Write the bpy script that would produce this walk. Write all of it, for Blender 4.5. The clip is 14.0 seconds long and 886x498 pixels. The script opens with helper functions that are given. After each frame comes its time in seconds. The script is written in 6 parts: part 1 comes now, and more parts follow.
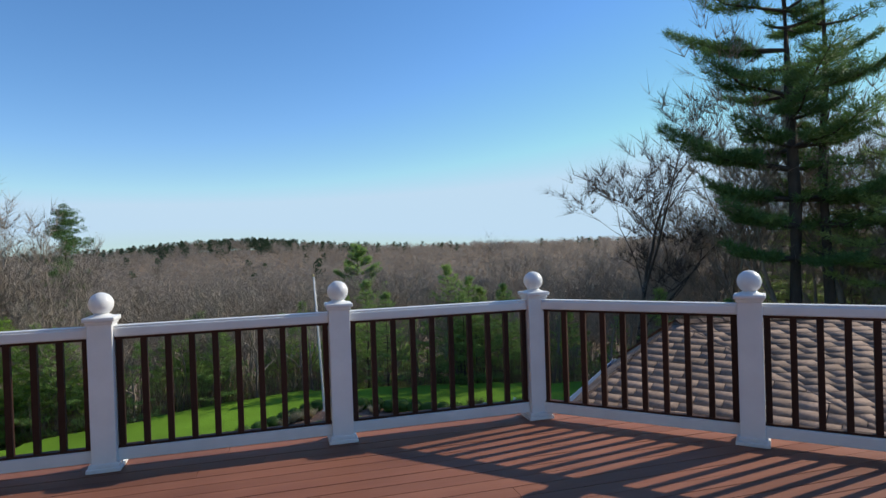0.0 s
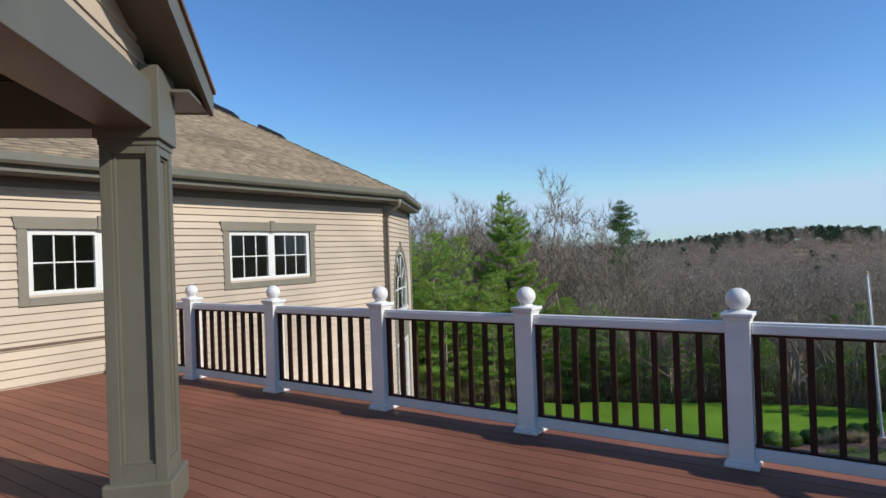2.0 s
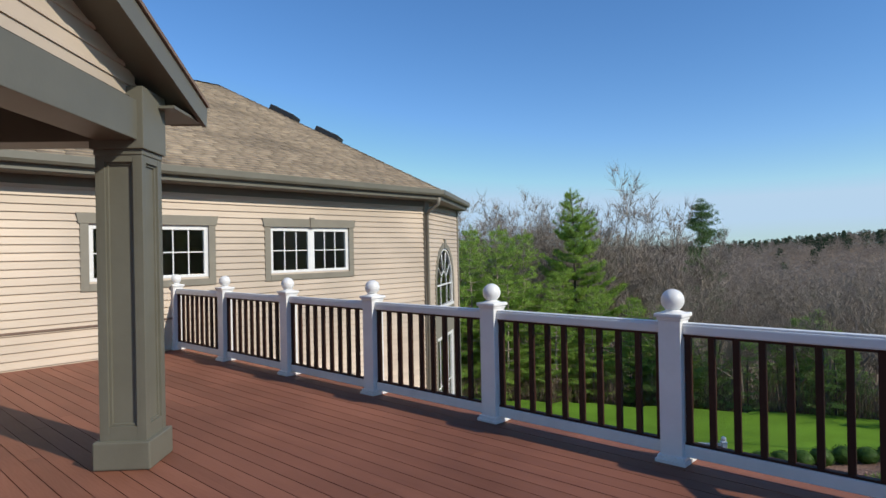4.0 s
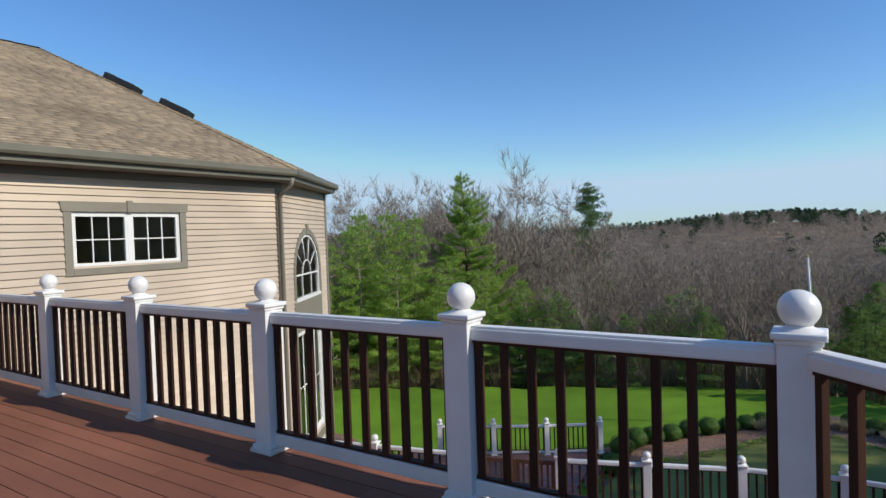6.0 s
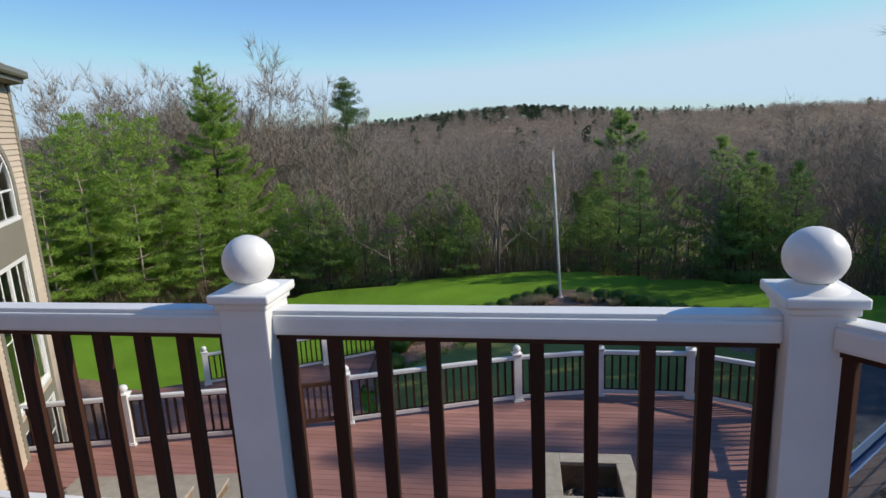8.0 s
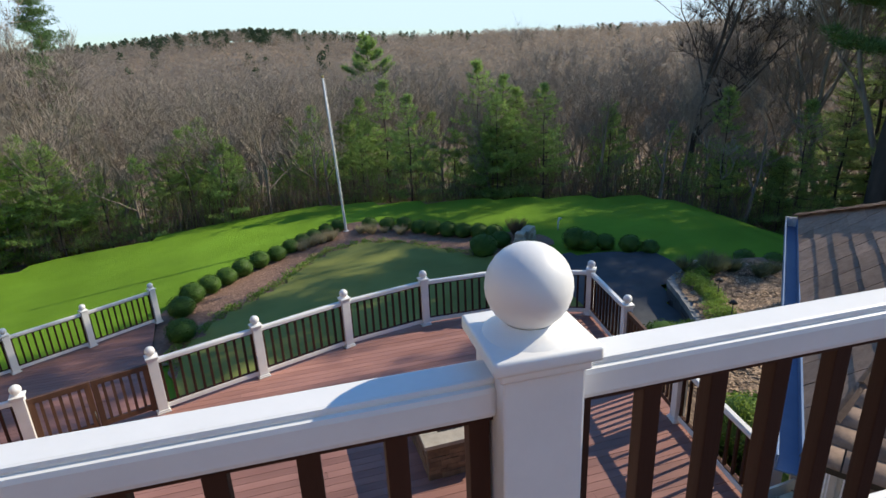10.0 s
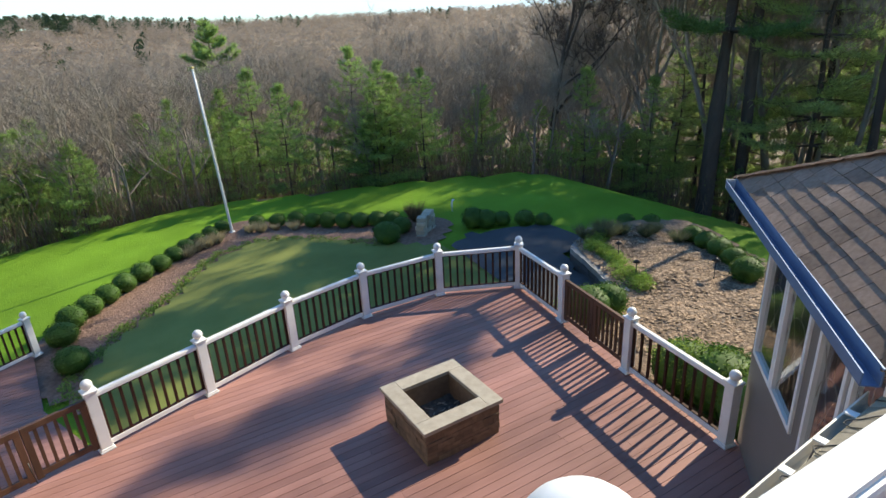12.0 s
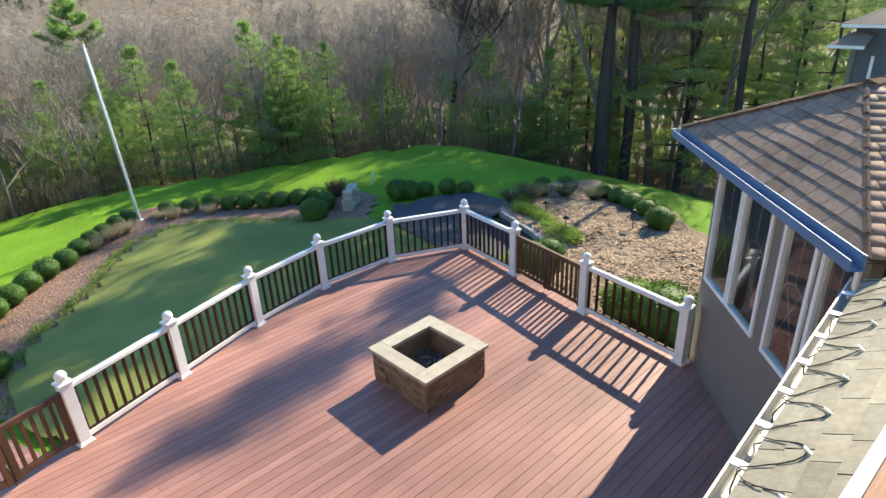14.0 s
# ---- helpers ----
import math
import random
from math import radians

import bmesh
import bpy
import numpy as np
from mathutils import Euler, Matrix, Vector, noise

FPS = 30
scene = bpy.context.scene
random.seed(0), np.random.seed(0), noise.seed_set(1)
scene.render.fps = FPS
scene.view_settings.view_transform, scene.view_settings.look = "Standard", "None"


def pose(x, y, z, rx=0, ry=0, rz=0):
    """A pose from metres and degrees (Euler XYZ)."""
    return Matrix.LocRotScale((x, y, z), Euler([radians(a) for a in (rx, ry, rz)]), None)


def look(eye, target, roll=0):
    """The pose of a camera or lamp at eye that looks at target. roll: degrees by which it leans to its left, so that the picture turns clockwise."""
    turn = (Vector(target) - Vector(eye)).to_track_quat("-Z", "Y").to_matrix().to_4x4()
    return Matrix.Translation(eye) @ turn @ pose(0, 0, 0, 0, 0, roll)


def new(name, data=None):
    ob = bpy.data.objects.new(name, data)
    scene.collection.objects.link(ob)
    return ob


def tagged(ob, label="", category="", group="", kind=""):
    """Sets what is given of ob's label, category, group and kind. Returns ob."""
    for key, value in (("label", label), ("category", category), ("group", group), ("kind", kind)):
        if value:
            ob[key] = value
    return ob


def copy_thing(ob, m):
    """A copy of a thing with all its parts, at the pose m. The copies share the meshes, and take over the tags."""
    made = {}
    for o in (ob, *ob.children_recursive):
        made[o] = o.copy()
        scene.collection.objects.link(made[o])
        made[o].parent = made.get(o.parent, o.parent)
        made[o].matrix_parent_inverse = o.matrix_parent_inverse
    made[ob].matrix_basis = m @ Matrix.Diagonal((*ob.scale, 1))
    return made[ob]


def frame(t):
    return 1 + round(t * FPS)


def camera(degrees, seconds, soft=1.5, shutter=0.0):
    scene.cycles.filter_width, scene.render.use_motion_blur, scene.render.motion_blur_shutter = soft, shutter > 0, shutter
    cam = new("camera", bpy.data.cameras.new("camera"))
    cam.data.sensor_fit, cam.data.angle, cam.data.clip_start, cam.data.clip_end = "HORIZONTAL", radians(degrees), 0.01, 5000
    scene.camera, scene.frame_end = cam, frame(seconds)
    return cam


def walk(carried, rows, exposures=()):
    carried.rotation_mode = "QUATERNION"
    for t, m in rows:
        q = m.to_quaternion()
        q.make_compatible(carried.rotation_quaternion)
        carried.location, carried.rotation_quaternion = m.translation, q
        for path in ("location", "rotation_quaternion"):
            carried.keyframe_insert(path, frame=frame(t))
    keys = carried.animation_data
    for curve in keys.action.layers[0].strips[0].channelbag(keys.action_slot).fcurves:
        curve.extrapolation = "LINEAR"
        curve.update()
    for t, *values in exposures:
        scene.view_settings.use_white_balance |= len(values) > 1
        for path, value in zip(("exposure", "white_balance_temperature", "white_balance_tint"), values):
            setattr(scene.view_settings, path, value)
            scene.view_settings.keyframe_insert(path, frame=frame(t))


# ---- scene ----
PATH = [
    (0, (-2.084, -4.676, 1.511), (-1.549, -2.749, 1.49), -1.9),
    (0.5, (-1.729, -4.747, 1.566), (-1.739, -2.747, 1.572), -2.27),
    (1, (-1.514, -4.737, 1.565), (-1.942, -2.784, 1.568), -2.1),
    (1.5, (-1.267, -4.636, 1.572), (-2.084, -2.81, 1.573), -2.25),
    (2, (-0.964, -4.599, 1.57), (-2.102, -2.954, 1.578), -2.02),
    (2.2, (-0.855, -4.613, 1.574), (-2.07, -3.024, 1.59), -2.01),
    (4.3, (0.08, -4.159, 1.542), (-1.268, -2.682, 1.546), -1.11),
    (4.5, (0.095, -4.059, 1.518), (-1.244, -2.573, 1.523), -1.02),
    (5, (0.149, -3.726, 1.524), (-1.147, -2.203, 1.519), -1.12),
    (5.5, (0.155, -3.297, 1.515), (-1.056, -1.705, 1.495), -1.61),
    (6, (0.118, -2.867, 1.528), (-0.977, -1.194, 1.473), -1.94),
    (6.5, (-0.006, -2.517, 1.516), (-0.959, -0.762, 1.403), -2.15),
    (7, (-0.158, -2.224, 1.528), (-0.948, -0.399, 1.315), -2.71),
    (7.5, (-0.396, -1.884, 1.539), (-0.979, 0.003, 1.224), -2.76),
    (8, (-0.699, -1.704, 1.567), (-1.057, 0.218, 1.143), -2.83),
    (8.2, (-0.823, -1.634, 1.592), (-1.092, 0.29, 1.116), -2.76),
    (10.3, (-2.282, -0.852, 1.602), (-1.744, 0.942, 0.901), -2.79),
    (10.5, (-2.449, -0.817, 1.62), (-1.858, 0.958, 0.912), -2.9),
    (11, (-2.75, -0.675, 1.643), (-2.057, 1.056, 0.918), -3.3),
    (11.5, (-3.255, -0.503, 1.712), (-2.448, 1.169, 0.969), -2.9),
    (12, (-3.635, -0.342, 1.711), (-2.742, 1.282, 0.96), -3.0),
    (12.5, (-4.027, -0.234, 1.72), (-3.056, 1.336, 0.952), -3.0),
    (13, (-4.387, -0.162, 1.687), (-3.346, 1.355, 0.903), -3.1),
    (13.5, (-4.78, -0.042, 1.658), (-3.667, 1.411, 0.852), -2.9),
    (14, (-5.078, 0.073, 1.622), (-3.897, 1.457, 0.793), -2.6),
]
cam = camera(73.4, 14.0)
walk(cam, [(t, look(eye, aim, roll)) for t, eye, aim, roll in PATH],
     exposures=[(0, 0.25, 6800, 8), (1, 0.1, 6550, 9), (2, 0.15, 6550, 9), (5, 0.11, 6600, 9), (8.2, 0.24, 6950, 9), (10.3, 0.76, 7400, 8), (11, 0.94, 7500, 7), (12.5, 1.22, 7550, 4), (14, 1.62, 7650, 3)])

# ---- world and sun ----
SUN_UP, SUN_EAST = 32.5, 9.5      # degrees above the horizon; degrees from +x towards +y
world = bpy.data.worlds.new("world")
scene.world = world
world.use_nodes = True
wn = world.node_tree
sky = wn.nodes.new("ShaderNodeTexSky")
sky.sky_type = "NISHITA"
sky.sun_disc = False
sky.sun_elevation = radians(SUN_UP)
sky.sun_rotation = radians(90 - SUN_EAST)
sky.altitude = 100.0
sky.air_density, sky.dust_density, sky.ozone_density = 1.0, 0.0, 4.5
wn.nodes["Background"].inputs[1].default_value = 0.145
vivid = wn.nodes.new("ShaderNodeHueSaturation")
vivid.inputs["Saturation"].default_value = 1.15
wn.links.new(sky.outputs[0], vivid.inputs["Color"])
haze = wn.nodes.new("ShaderNodeMix")
haze.data_type, haze.blend_type = "RGBA", "DARKEN"
haze.inputs["Factor"].default_value = 1.0
haze.inputs["B"].default_value = (3.0, 4.15, 5.4, 1)
tint = wn.nodes.new("ShaderNodeMix")
tint.data_type, tint.blend_type = "RGBA", "MULTIPLY"
tint.inputs["Factor"].default_value = 1.0
tint.inputs["B"].default_value = (0.93, 0.93, 1.0, 1)
wn.links.new(vivid.outputs[0], tint.inputs["A"])
wn.links.new(tint.outputs["Result"], haze.inputs["A"])
wn.links.new(haze.outputs["Result"], wn.nodes["Background"].inputs[0])
sun_data = bpy.data.lights.new("sun", "SUN")
sun_data.energy, sun_data.angle, sun_data.color = 3.7, radians(0.53), (1.0, 0.94, 0.84)
sun = new("sun", sun_data)
sun_way = Vector((math.cos(radians(SUN_EAST)) * math.cos(radians(SUN_UP)), math.sin(radians(SUN_EAST)) * math.cos(radians(SUN_UP)), math.sin(radians(SUN_UP))))
sun.matrix_world = look(sun_way * 60, (0, 0, 0))

# ---- materials ----


def surf(name, c1, c2, scale=4.0, rough=0.6, bump=0.2, bump_scale=60.0, stretch=(1, 1, 1), spread=0.0, island=False, metal=0.0, coords="Object", big=0.0, spec=0.5, detail=6.0, dist=0.01):
    """Two colours mixed by noise at two scales, a fine relief, and a change from piece to piece."""
    m = bpy.data.materials.new(name)
    m.use_nodes = True
    t = m.node_tree
    b = t.nodes["Principled BSDF"]
    b.inputs["Roughness"].default_value = rough
    b.inputs["Metallic"].default_value = metal
    b.inputs["Specular IOR Level"].default_value = spec
    tc = t.nodes.new("ShaderNodeTexCoord")
    mp = t.nodes.new("ShaderNodeMapping")
    mp.inputs["Scale"].default_value = stretch
    t.links.new(tc.outputs[coords], mp.inputs["Vector"])
    n1 = t.nodes.new("ShaderNodeTexNoise")
    n1.inputs["Scale"].default_value = scale
    n1.inputs["Detail"].default_value = detail
    n1.inputs["Roughness"].default_value = 0.65
    t.links.new(mp.outputs[0], n1.inputs["Vector"])
    ramp = t.nodes.new("ShaderNodeMapRange")
    ramp.inputs[1].default_value, ramp.inputs[2].default_value = 0.3, 0.7
    t.links.new(n1.outputs[0], ramp.inputs[0])
    mix = t.nodes.new("ShaderNodeMix")
    mix.data_type = "RGBA"
    mix.inputs["A"].default_value, mix.inputs["B"].default_value = (*c1, 1), (*c2, 1)
    t.links.new(ramp.outputs[0], mix.inputs["Factor"])
    out = mix.outputs["Result"]
    if big:
        n3 = t.nodes.new("ShaderNodeTexNoise")
        n3.inputs["Scale"].default_value = big
        n3.inputs["Detail"].default_value = 3
        t.links.new(tc.outputs["Object"], n3.inputs["Vector"])
        r3 = t.nodes.new("ShaderNodeMapRange")
        r3.inputs[1].default_value, r3.inputs[2].default_value, r3.inputs[3].default_value, r3.inputs[4].default_value = 0.3, 0.7, 0.72, 1.2
        t.links.new(n3.outputs[0], r3.inputs[0])
        m3 = t.nodes.new("ShaderNodeVectorMath")
        m3.operation = "SCALE"
        t.links.new(out, m3.inputs[0])
        t.links.new(r3.outputs[0], m3.inputs["Scale"])
        out = m3.outputs[0]
    if spread:
        if island:
            g = t.nodes.new("ShaderNodeNewGeometry")
            rnd = g.outputs["Random Per Island"]
        else:
            g = t.nodes.new("ShaderNodeObjectInfo")
            rnd = g.outputs["Random"]
        r4 = t.nodes.new("ShaderNodeMapRange")
        r4.inputs[3].default_value, r4.inputs[4].default_value = 1 - spread, 1 + spread
        t.links.new(rnd, r4.inputs[0])
        m4 = t.nodes.new("ShaderNodeVectorMath")
        m4.operation = "SCALE"
        t.links.new(out, m4.inputs[0])
        t.links.new(r4.outputs[0], m4.inputs["Scale"])
        out = m4.outputs[0]
    t.links.new(out, b.inputs["Base Color"])
    if bump:
        n2 = t.nodes.new("ShaderNodeTexNoise")
        n2.inputs["Scale"].default_value = bump_scale
        n2.inputs["Detail"].default_value = 4
        t.links.new(mp.outputs[0], n2.inputs["Vector"])
        bp = t.nodes.new("ShaderNodeBump")
        bp.inputs["Strength"].default_value = bump
        bp.inputs["Distance"].default_value = dist
        t.links.new(n2.outputs[0], bp.inputs["Height"])
        t.links.new(bp.outputs[0], b.inputs["Normal"])
        rr = t.nodes.new("ShaderNodeMapRange")
        rr.inputs[3].default_value, rr.inputs[4].default_value = max(rough - 0.12, 0.03), min(rough + 0.12, 1)
        t.links.new(n1.outputs[0], rr.inputs[0])
        t.links.new(rr.outputs[0], b.inputs["Roughness"])
    return m


def leafy(name, c1, c2, scale=0.5, spread=0.35, through_light=0.35):
    """Foliage: colour by clump and by leaf, with light passing through."""
    m = surf(name, c1, c2, scale=scale, rough=0.6, bump=0, spread=spread, island=True, spec=0.25)
    t = m.node_tree
    b = t.nodes["Principled BSDF"]
    tr = t.nodes.new("ShaderNodeBsdfTranslucent")
    mx = t.nodes.new("ShaderNodeMixShader")
    mx.inputs[0].default_value = through_light
    src = b.inputs["Base Color"].links[0].from_socket
    t.links.new(src, tr.inputs[0])
    t.links.new(b.outputs[0], mx.inputs[1])
    t.links.new(tr.outputs[0], mx.inputs[2])
    t.links.new(mx.outputs[0], t.nodes["Material Output"].inputs[0])
    return m


WHITE = surf("white_vinyl", (0.80, 0.79, 0.77), (0.70, 0.69, 0.67), scale=2.5, rough=0.42, bump=0.06, bump_scale=25, spread=0.03)
BROWN = surf("dark_brown_baluster", (0.034, 0.014, 0.009), (0.060, 0.024, 0.014), scale=9, rough=0.6, bump=0.1, bump_scale=80, stretch=(1, 1, 0.1), spread=0.2, spec=0.2)
GATE = surf("brown_stained_wood", (0.066, 0.030, 0.016), (0.115, 0.054, 0.029), scale=7, rough=0.6, bump=0.2, bump_scale=60, stretch=(1, 1, 0.15), spread=0.2)
DECK = surf("red_brown_composite", (0.235, 0.092, 0.055), (0.300, 0.125, 0.078), scale=5, rough=0.55, bump=0.35, bump_scale=55, stretch=(0.12, 1, 1), spread=0.13, big=0.5, dist=0.006, spec=0.15)
DECK_LOW = surf("weathered_red_brown_composite", (0.268, 0.130, 0.106), (0.345, 0.178, 0.148), scale=5, rough=0.52, bump=0.35, bump_scale=55, stretch=(0.12, 1, 1), spread=0.13, big=0.4, dist=0.006, spec=0.3)
# near-black puts the shade of gaps and the portico ceiling into the colour
DARK = surf("underside_shade", (0.03, 0.025, 0.02), (0.05, 0.04, 0.035), scale=3, rough=0.9, bump=0.2)
SIDING = surf("beige_clapboard", (0.52, 0.42, 0.32), (0.58, 0.475, 0.365), scale=3, rough=0.6, bump=0.12, bump_scale=50, stretch=(0.2, 1, 1), spread=0.05, big=0.35)
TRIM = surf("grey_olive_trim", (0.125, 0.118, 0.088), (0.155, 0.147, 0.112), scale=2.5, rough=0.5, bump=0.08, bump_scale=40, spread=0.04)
# lighter copy of the grey trim, with sunlight put into its colour
TRIM_LIT = surf("grey_trim_sunlit", (0.20, 0.18, 0.14), (0.24, 0.22, 0.17), scale=3, rough=0.55, bump=0.08, bump_scale=40)
SOFFIT = surf("soffit_paint", (0.14, 0.125, 0.10), (0.18, 0.16, 0.13), scale=2, rough=0.7, bump=0.05)
SHINGLE = surf("tan_asphalt_shingle", (0.27, 0.20, 0.13), (0.38, 0.30, 0.20), scale=14, rough=0.9, bump=0.5, bump_scale=220, spread=0.2, island=True, big=0.5)
SHINGLE_GREY = surf("brown_grey_asphalt_shingle", (0.215, 0.145, 0.110), (0.315, 0.224, 0.174), scale=16, spec=0.15, rough=0.95, bump=0.5, bump_scale=240, spread=0.22, big=0.6)
SHINGLE_FAR = surf("brown_grey_shingle_joined", (0.210, 0.145, 0.110), (0.305, 0.220, 0.172), scale=16, spec=0.15, rough=0.95, bump=0.5, bump_scale=240, spread=0.22, island=True, big=0.6)
SHINGLE_KHAKI = surf("weathered_khaki_shingle", (0.27, 0.235, 0.175), (0.38, 0.335, 0.26), scale=18, spec=0.15, rough=0.95, bump=0.5, bump_scale=240, spread=0.14, big=0.7)
# the blue is reflected sky put into the gutter's base colour
GUTTER = surf("gutter_sky_reflection", (0.085, 0.150, 0.275), (0.13, 0.205, 0.34), scale=3, rough=0.55, bump=0.05, metal=0.2)
GUTTER_CREAM = surf("cream_gutter", (0.62, 0.58, 0.50), (0.72, 0.68, 0.60), scale=6, rough=0.45, bump=0.08)
WINDOW_WHITE = surf("white_window_frame", (0.78, 0.78, 0.76), (0.72, 0.72, 0.70), scale=4, rough=0.4, bump=0.04)
BLACK = surf("black_rubber_metal", (0.012, 0.012, 0.013), (0.025, 0.025, 0.025), scale=6, rough=0.5, bump=0.05)
STONE_CAP = surf("limestone_cap", (0.29, 0.25, 0.195), (0.40, 0.35, 0.28), scale=7, rough=0.8, bump=0.35, bump_scale=60, spread=0.08)
PIT_WALL = surf("brown_stone_block", (0.13, 0.085, 0.052), (0.24, 0.16, 0.10), scale=8, rough=0.85, bump=0.6, bump_scale=40, spread=0.25)
ASH = surf("ash_and_char", (0.035, 0.03, 0.026), (0.14, 0.12, 0.10), scale=14, rough=0.95, bump=0.6, bump_scale=50)
STONE = surf("cream_fieldstone", (0.40, 0.35, 0.26), (0.60, 0.53, 0.41), scale=4, rough=0.85, bump=0.5, bump_scale=30, spread=0.25)
EDGE_STONE = surf("grey_edging_stone", (0.17, 0.17, 0.165), (0.28, 0.275, 0.26), scale=5, rough=0.85, bump=0.4, bump_scale=40, spread=0.2)
# flagstone darkened well below its own tone: tree shade is in the colour
BLUESTONE_SHADED = surf("shade_dark_flagstone", (0.027, 0.030, 0.034), (0.052, 0.056, 0.062), scale=2.5, rough=0.75, bump=0.3, bump_scale=40, spread=0.2)
WALL_GREY = surf("grey_sunroom_panel", (0.150, 0.134, 0.118), (0.188, 0.168, 0.148), scale=2, rough=0.6, bump=0.06)
POLE = surf("white_pole_paint", (0.72, 0.72, 0.70), (0.64, 0.64, 0.62), scale=3, rough=0.35, bump=0.03)
BRASS = surf("gilded_ball", (0.55, 0.42, 0.15), (0.62, 0.48, 0.2), scale=5, rough=0.3, bump=0.03, metal=0.9)
MULCH = surf("red_brown_mulch", (0.165, 0.085, 0.056), (0.34, 0.205, 0.145), scale=9, rough=0.95, bump=1.0, bump_scale=16, coords="Object", big=0.3, dist=0.05)
LITTER = surf("tan_leaf_litter", (0.085, 0.052, 0.034), (0.30, 0.205, 0.135), scale=11, rough=0.95, bump=1.0, bump_scale=14, big=0.35, dist=0.05)
LAWN = surf("bright_spring_lawn", (0.125, 0.245, 0.016), (0.165, 0.31, 0.028), scale=0.7, rough=0.85, bump=0.9, bump_scale=26, big=0.15, dist=0.06, spec=0.15)
GREEN = surf("putting_green_turf", (0.175, 0.195, 0.052), (0.215, 0.235, 0.070), scale=0.9, rough=0.9, bump=0.3, bump_scale=40, big=0.25, dist=0.02, spec=0.15)
WOODFLOOR = surf("forest_floor_leaves", (0.17, 0.12, 0.075), (0.31, 0.22, 0.14), scale=1.6, rough=0.95, bump=1.0, bump_scale=5, big=0.05, dist=0.15)
BARK = surf("grey_brown_bark", (0.18, 0.145, 0.112), (0.38, 0.315, 0.25), scale=3, rough=0.9, bump=0.6, bump_scale=14, stretch=(1, 1, 0.25), spread=0.15)
BARK_DARK = surf("dark_pine_bark", (0.045, 0.034, 0.027), (0.095, 0.072, 0.056), scale=3, rough=0.95, bump=0.8, bump_scale=12, stretch=(1, 1, 0.3))
TWIGS = leafy("far_bare_twigs", (0.245, 0.198, 0.156), (0.380, 0.312, 0.252), scale=0.035, spread=0.16, through_light=0.5)
NEEDLE = leafy("pine_needles", (0.080, 0.150, 0.048), (0.150, 0.250, 0.080), scale=0.35, through_light=0.45)
NEEDLE_LIGHT = leafy("young_pine_needles", (0.215, 0.345, 0.058), (0.360, 0.500, 0.100), scale=0.45, spread=0.4, through_light=0.5)
NEEDLE_SOFT = leafy("soft_pine_needles", (0.270, 0.375, 0.125), (0.430, 0.540, 0.205), scale=0.4, spread=0.4, through_light=0.65)
NEEDLE_SAPLING = leafy("sapling_needles", (0.190, 0.310, 0.088), (0.340, 0.465, 0.145), scale=0.5, spread=0.4, through_light=0.6)
BRUSH = leafy("brown_brush_twigs", (0.140, 0.105, 0.072), (0.280, 0.205, 0.138), scale=0.6, spread=0.3, through_light=0.3)
DRY_LEAF = leafy("dry_beech_leaves", (0.22, 0.125, 0.055), (0.34, 0.21, 0.10), scale=0.8, spread=0.3)
NEEDLE_FAR = leafy("far_pine_needles", (0.030, 0.055, 0.028), (0.050, 0.085, 0.038), scale=0.02)
SPRING = leafy("spring_leaves", (0.095, 0.120, 0.030), (0.165, 0.190, 0.050), scale=0.4, through_light=0.45)
BOX = leafy("boxwood_leaves", (0.036, 0.085, 0.013), (0.085, 0.165, 0.027), scale=3, through_light=0.25)
COVER = leafy("groundcover_leaves", (0.18, 0.29, 0.045), (0.28, 0.39, 0.085), scale=2)
STRAW = leafy("dry_ornamental_grass", (0.42, 0.35, 0.20), (0.56, 0.48, 0.30), scale=2)


def glass(name, tint, rough=0.03):
    m = bpy.data.materials.new(name)
    m.use_nodes = True
    b = m.node_tree.nodes["Principled BSDF"]
    b.inputs["Base Color"].default_value = (*tint, 1)
    b.inputs["Roughness"].default_value = rough
    b.inputs["Transmission Weight"].default_value = 1.0
    b.inputs["IOR"].default_value = 1.45
    return m


GLASS = glass("window_glass", (0.9, 0.93, 0.92))

# ---- building helpers ----


def mesh_object(name, bm, material, parent=None, label=""):
    data = bpy.data.meshes.new(name)
    bm.to_mesh(data)
    bm.free()
    if material:
        data.materials.append(material)
    ob = new(name, data)
    if parent is not None:
        ob.parent = parent
    if label:
        ob["label"] = label
    return ob


def part(name, bm, material, parent, label=""):
    return mesh_object(name, bm, material, parent, label)


def thing(name, place, label, category, group="", kind="", turn=0.0):
    ob = new(name)
    ob.empty_display_size = 0.1
    ob.matrix_world = pose(*place, 0, 0, turn)
    return tagged(ob, label, category, group, kind)


def share(name, data, parent, m):
    """One more object on a mesh that is made already."""
    ob = new(name, data)
    ob.parent = parent
    ob.matrix_basis = m
    return ob


def box(x0, x1, y0, y1, z0, z1, bevel=0.0, bm=None):
    bm = bm or bmesh.new()
    vs = [bm.verts.new((x, y, z)) for x in (x0, x1) for y in (y0, y1) for z in (z0, z1)]
    fs = [bm.faces.new([vs[i] for i in q]) for q in ((0, 1, 3, 2), (4, 6, 7, 5), (0, 4, 5, 1), (2, 3, 7, 6), (0, 2, 6, 4), (1, 5, 7, 3))]
    if bevel:
        es = list({e for f in fs for e in f.edges})
        bmesh.ops.bevel(bm, geom=es, offset=bevel, segments=2, affect="EDGES", profile=0.6)
    return bm


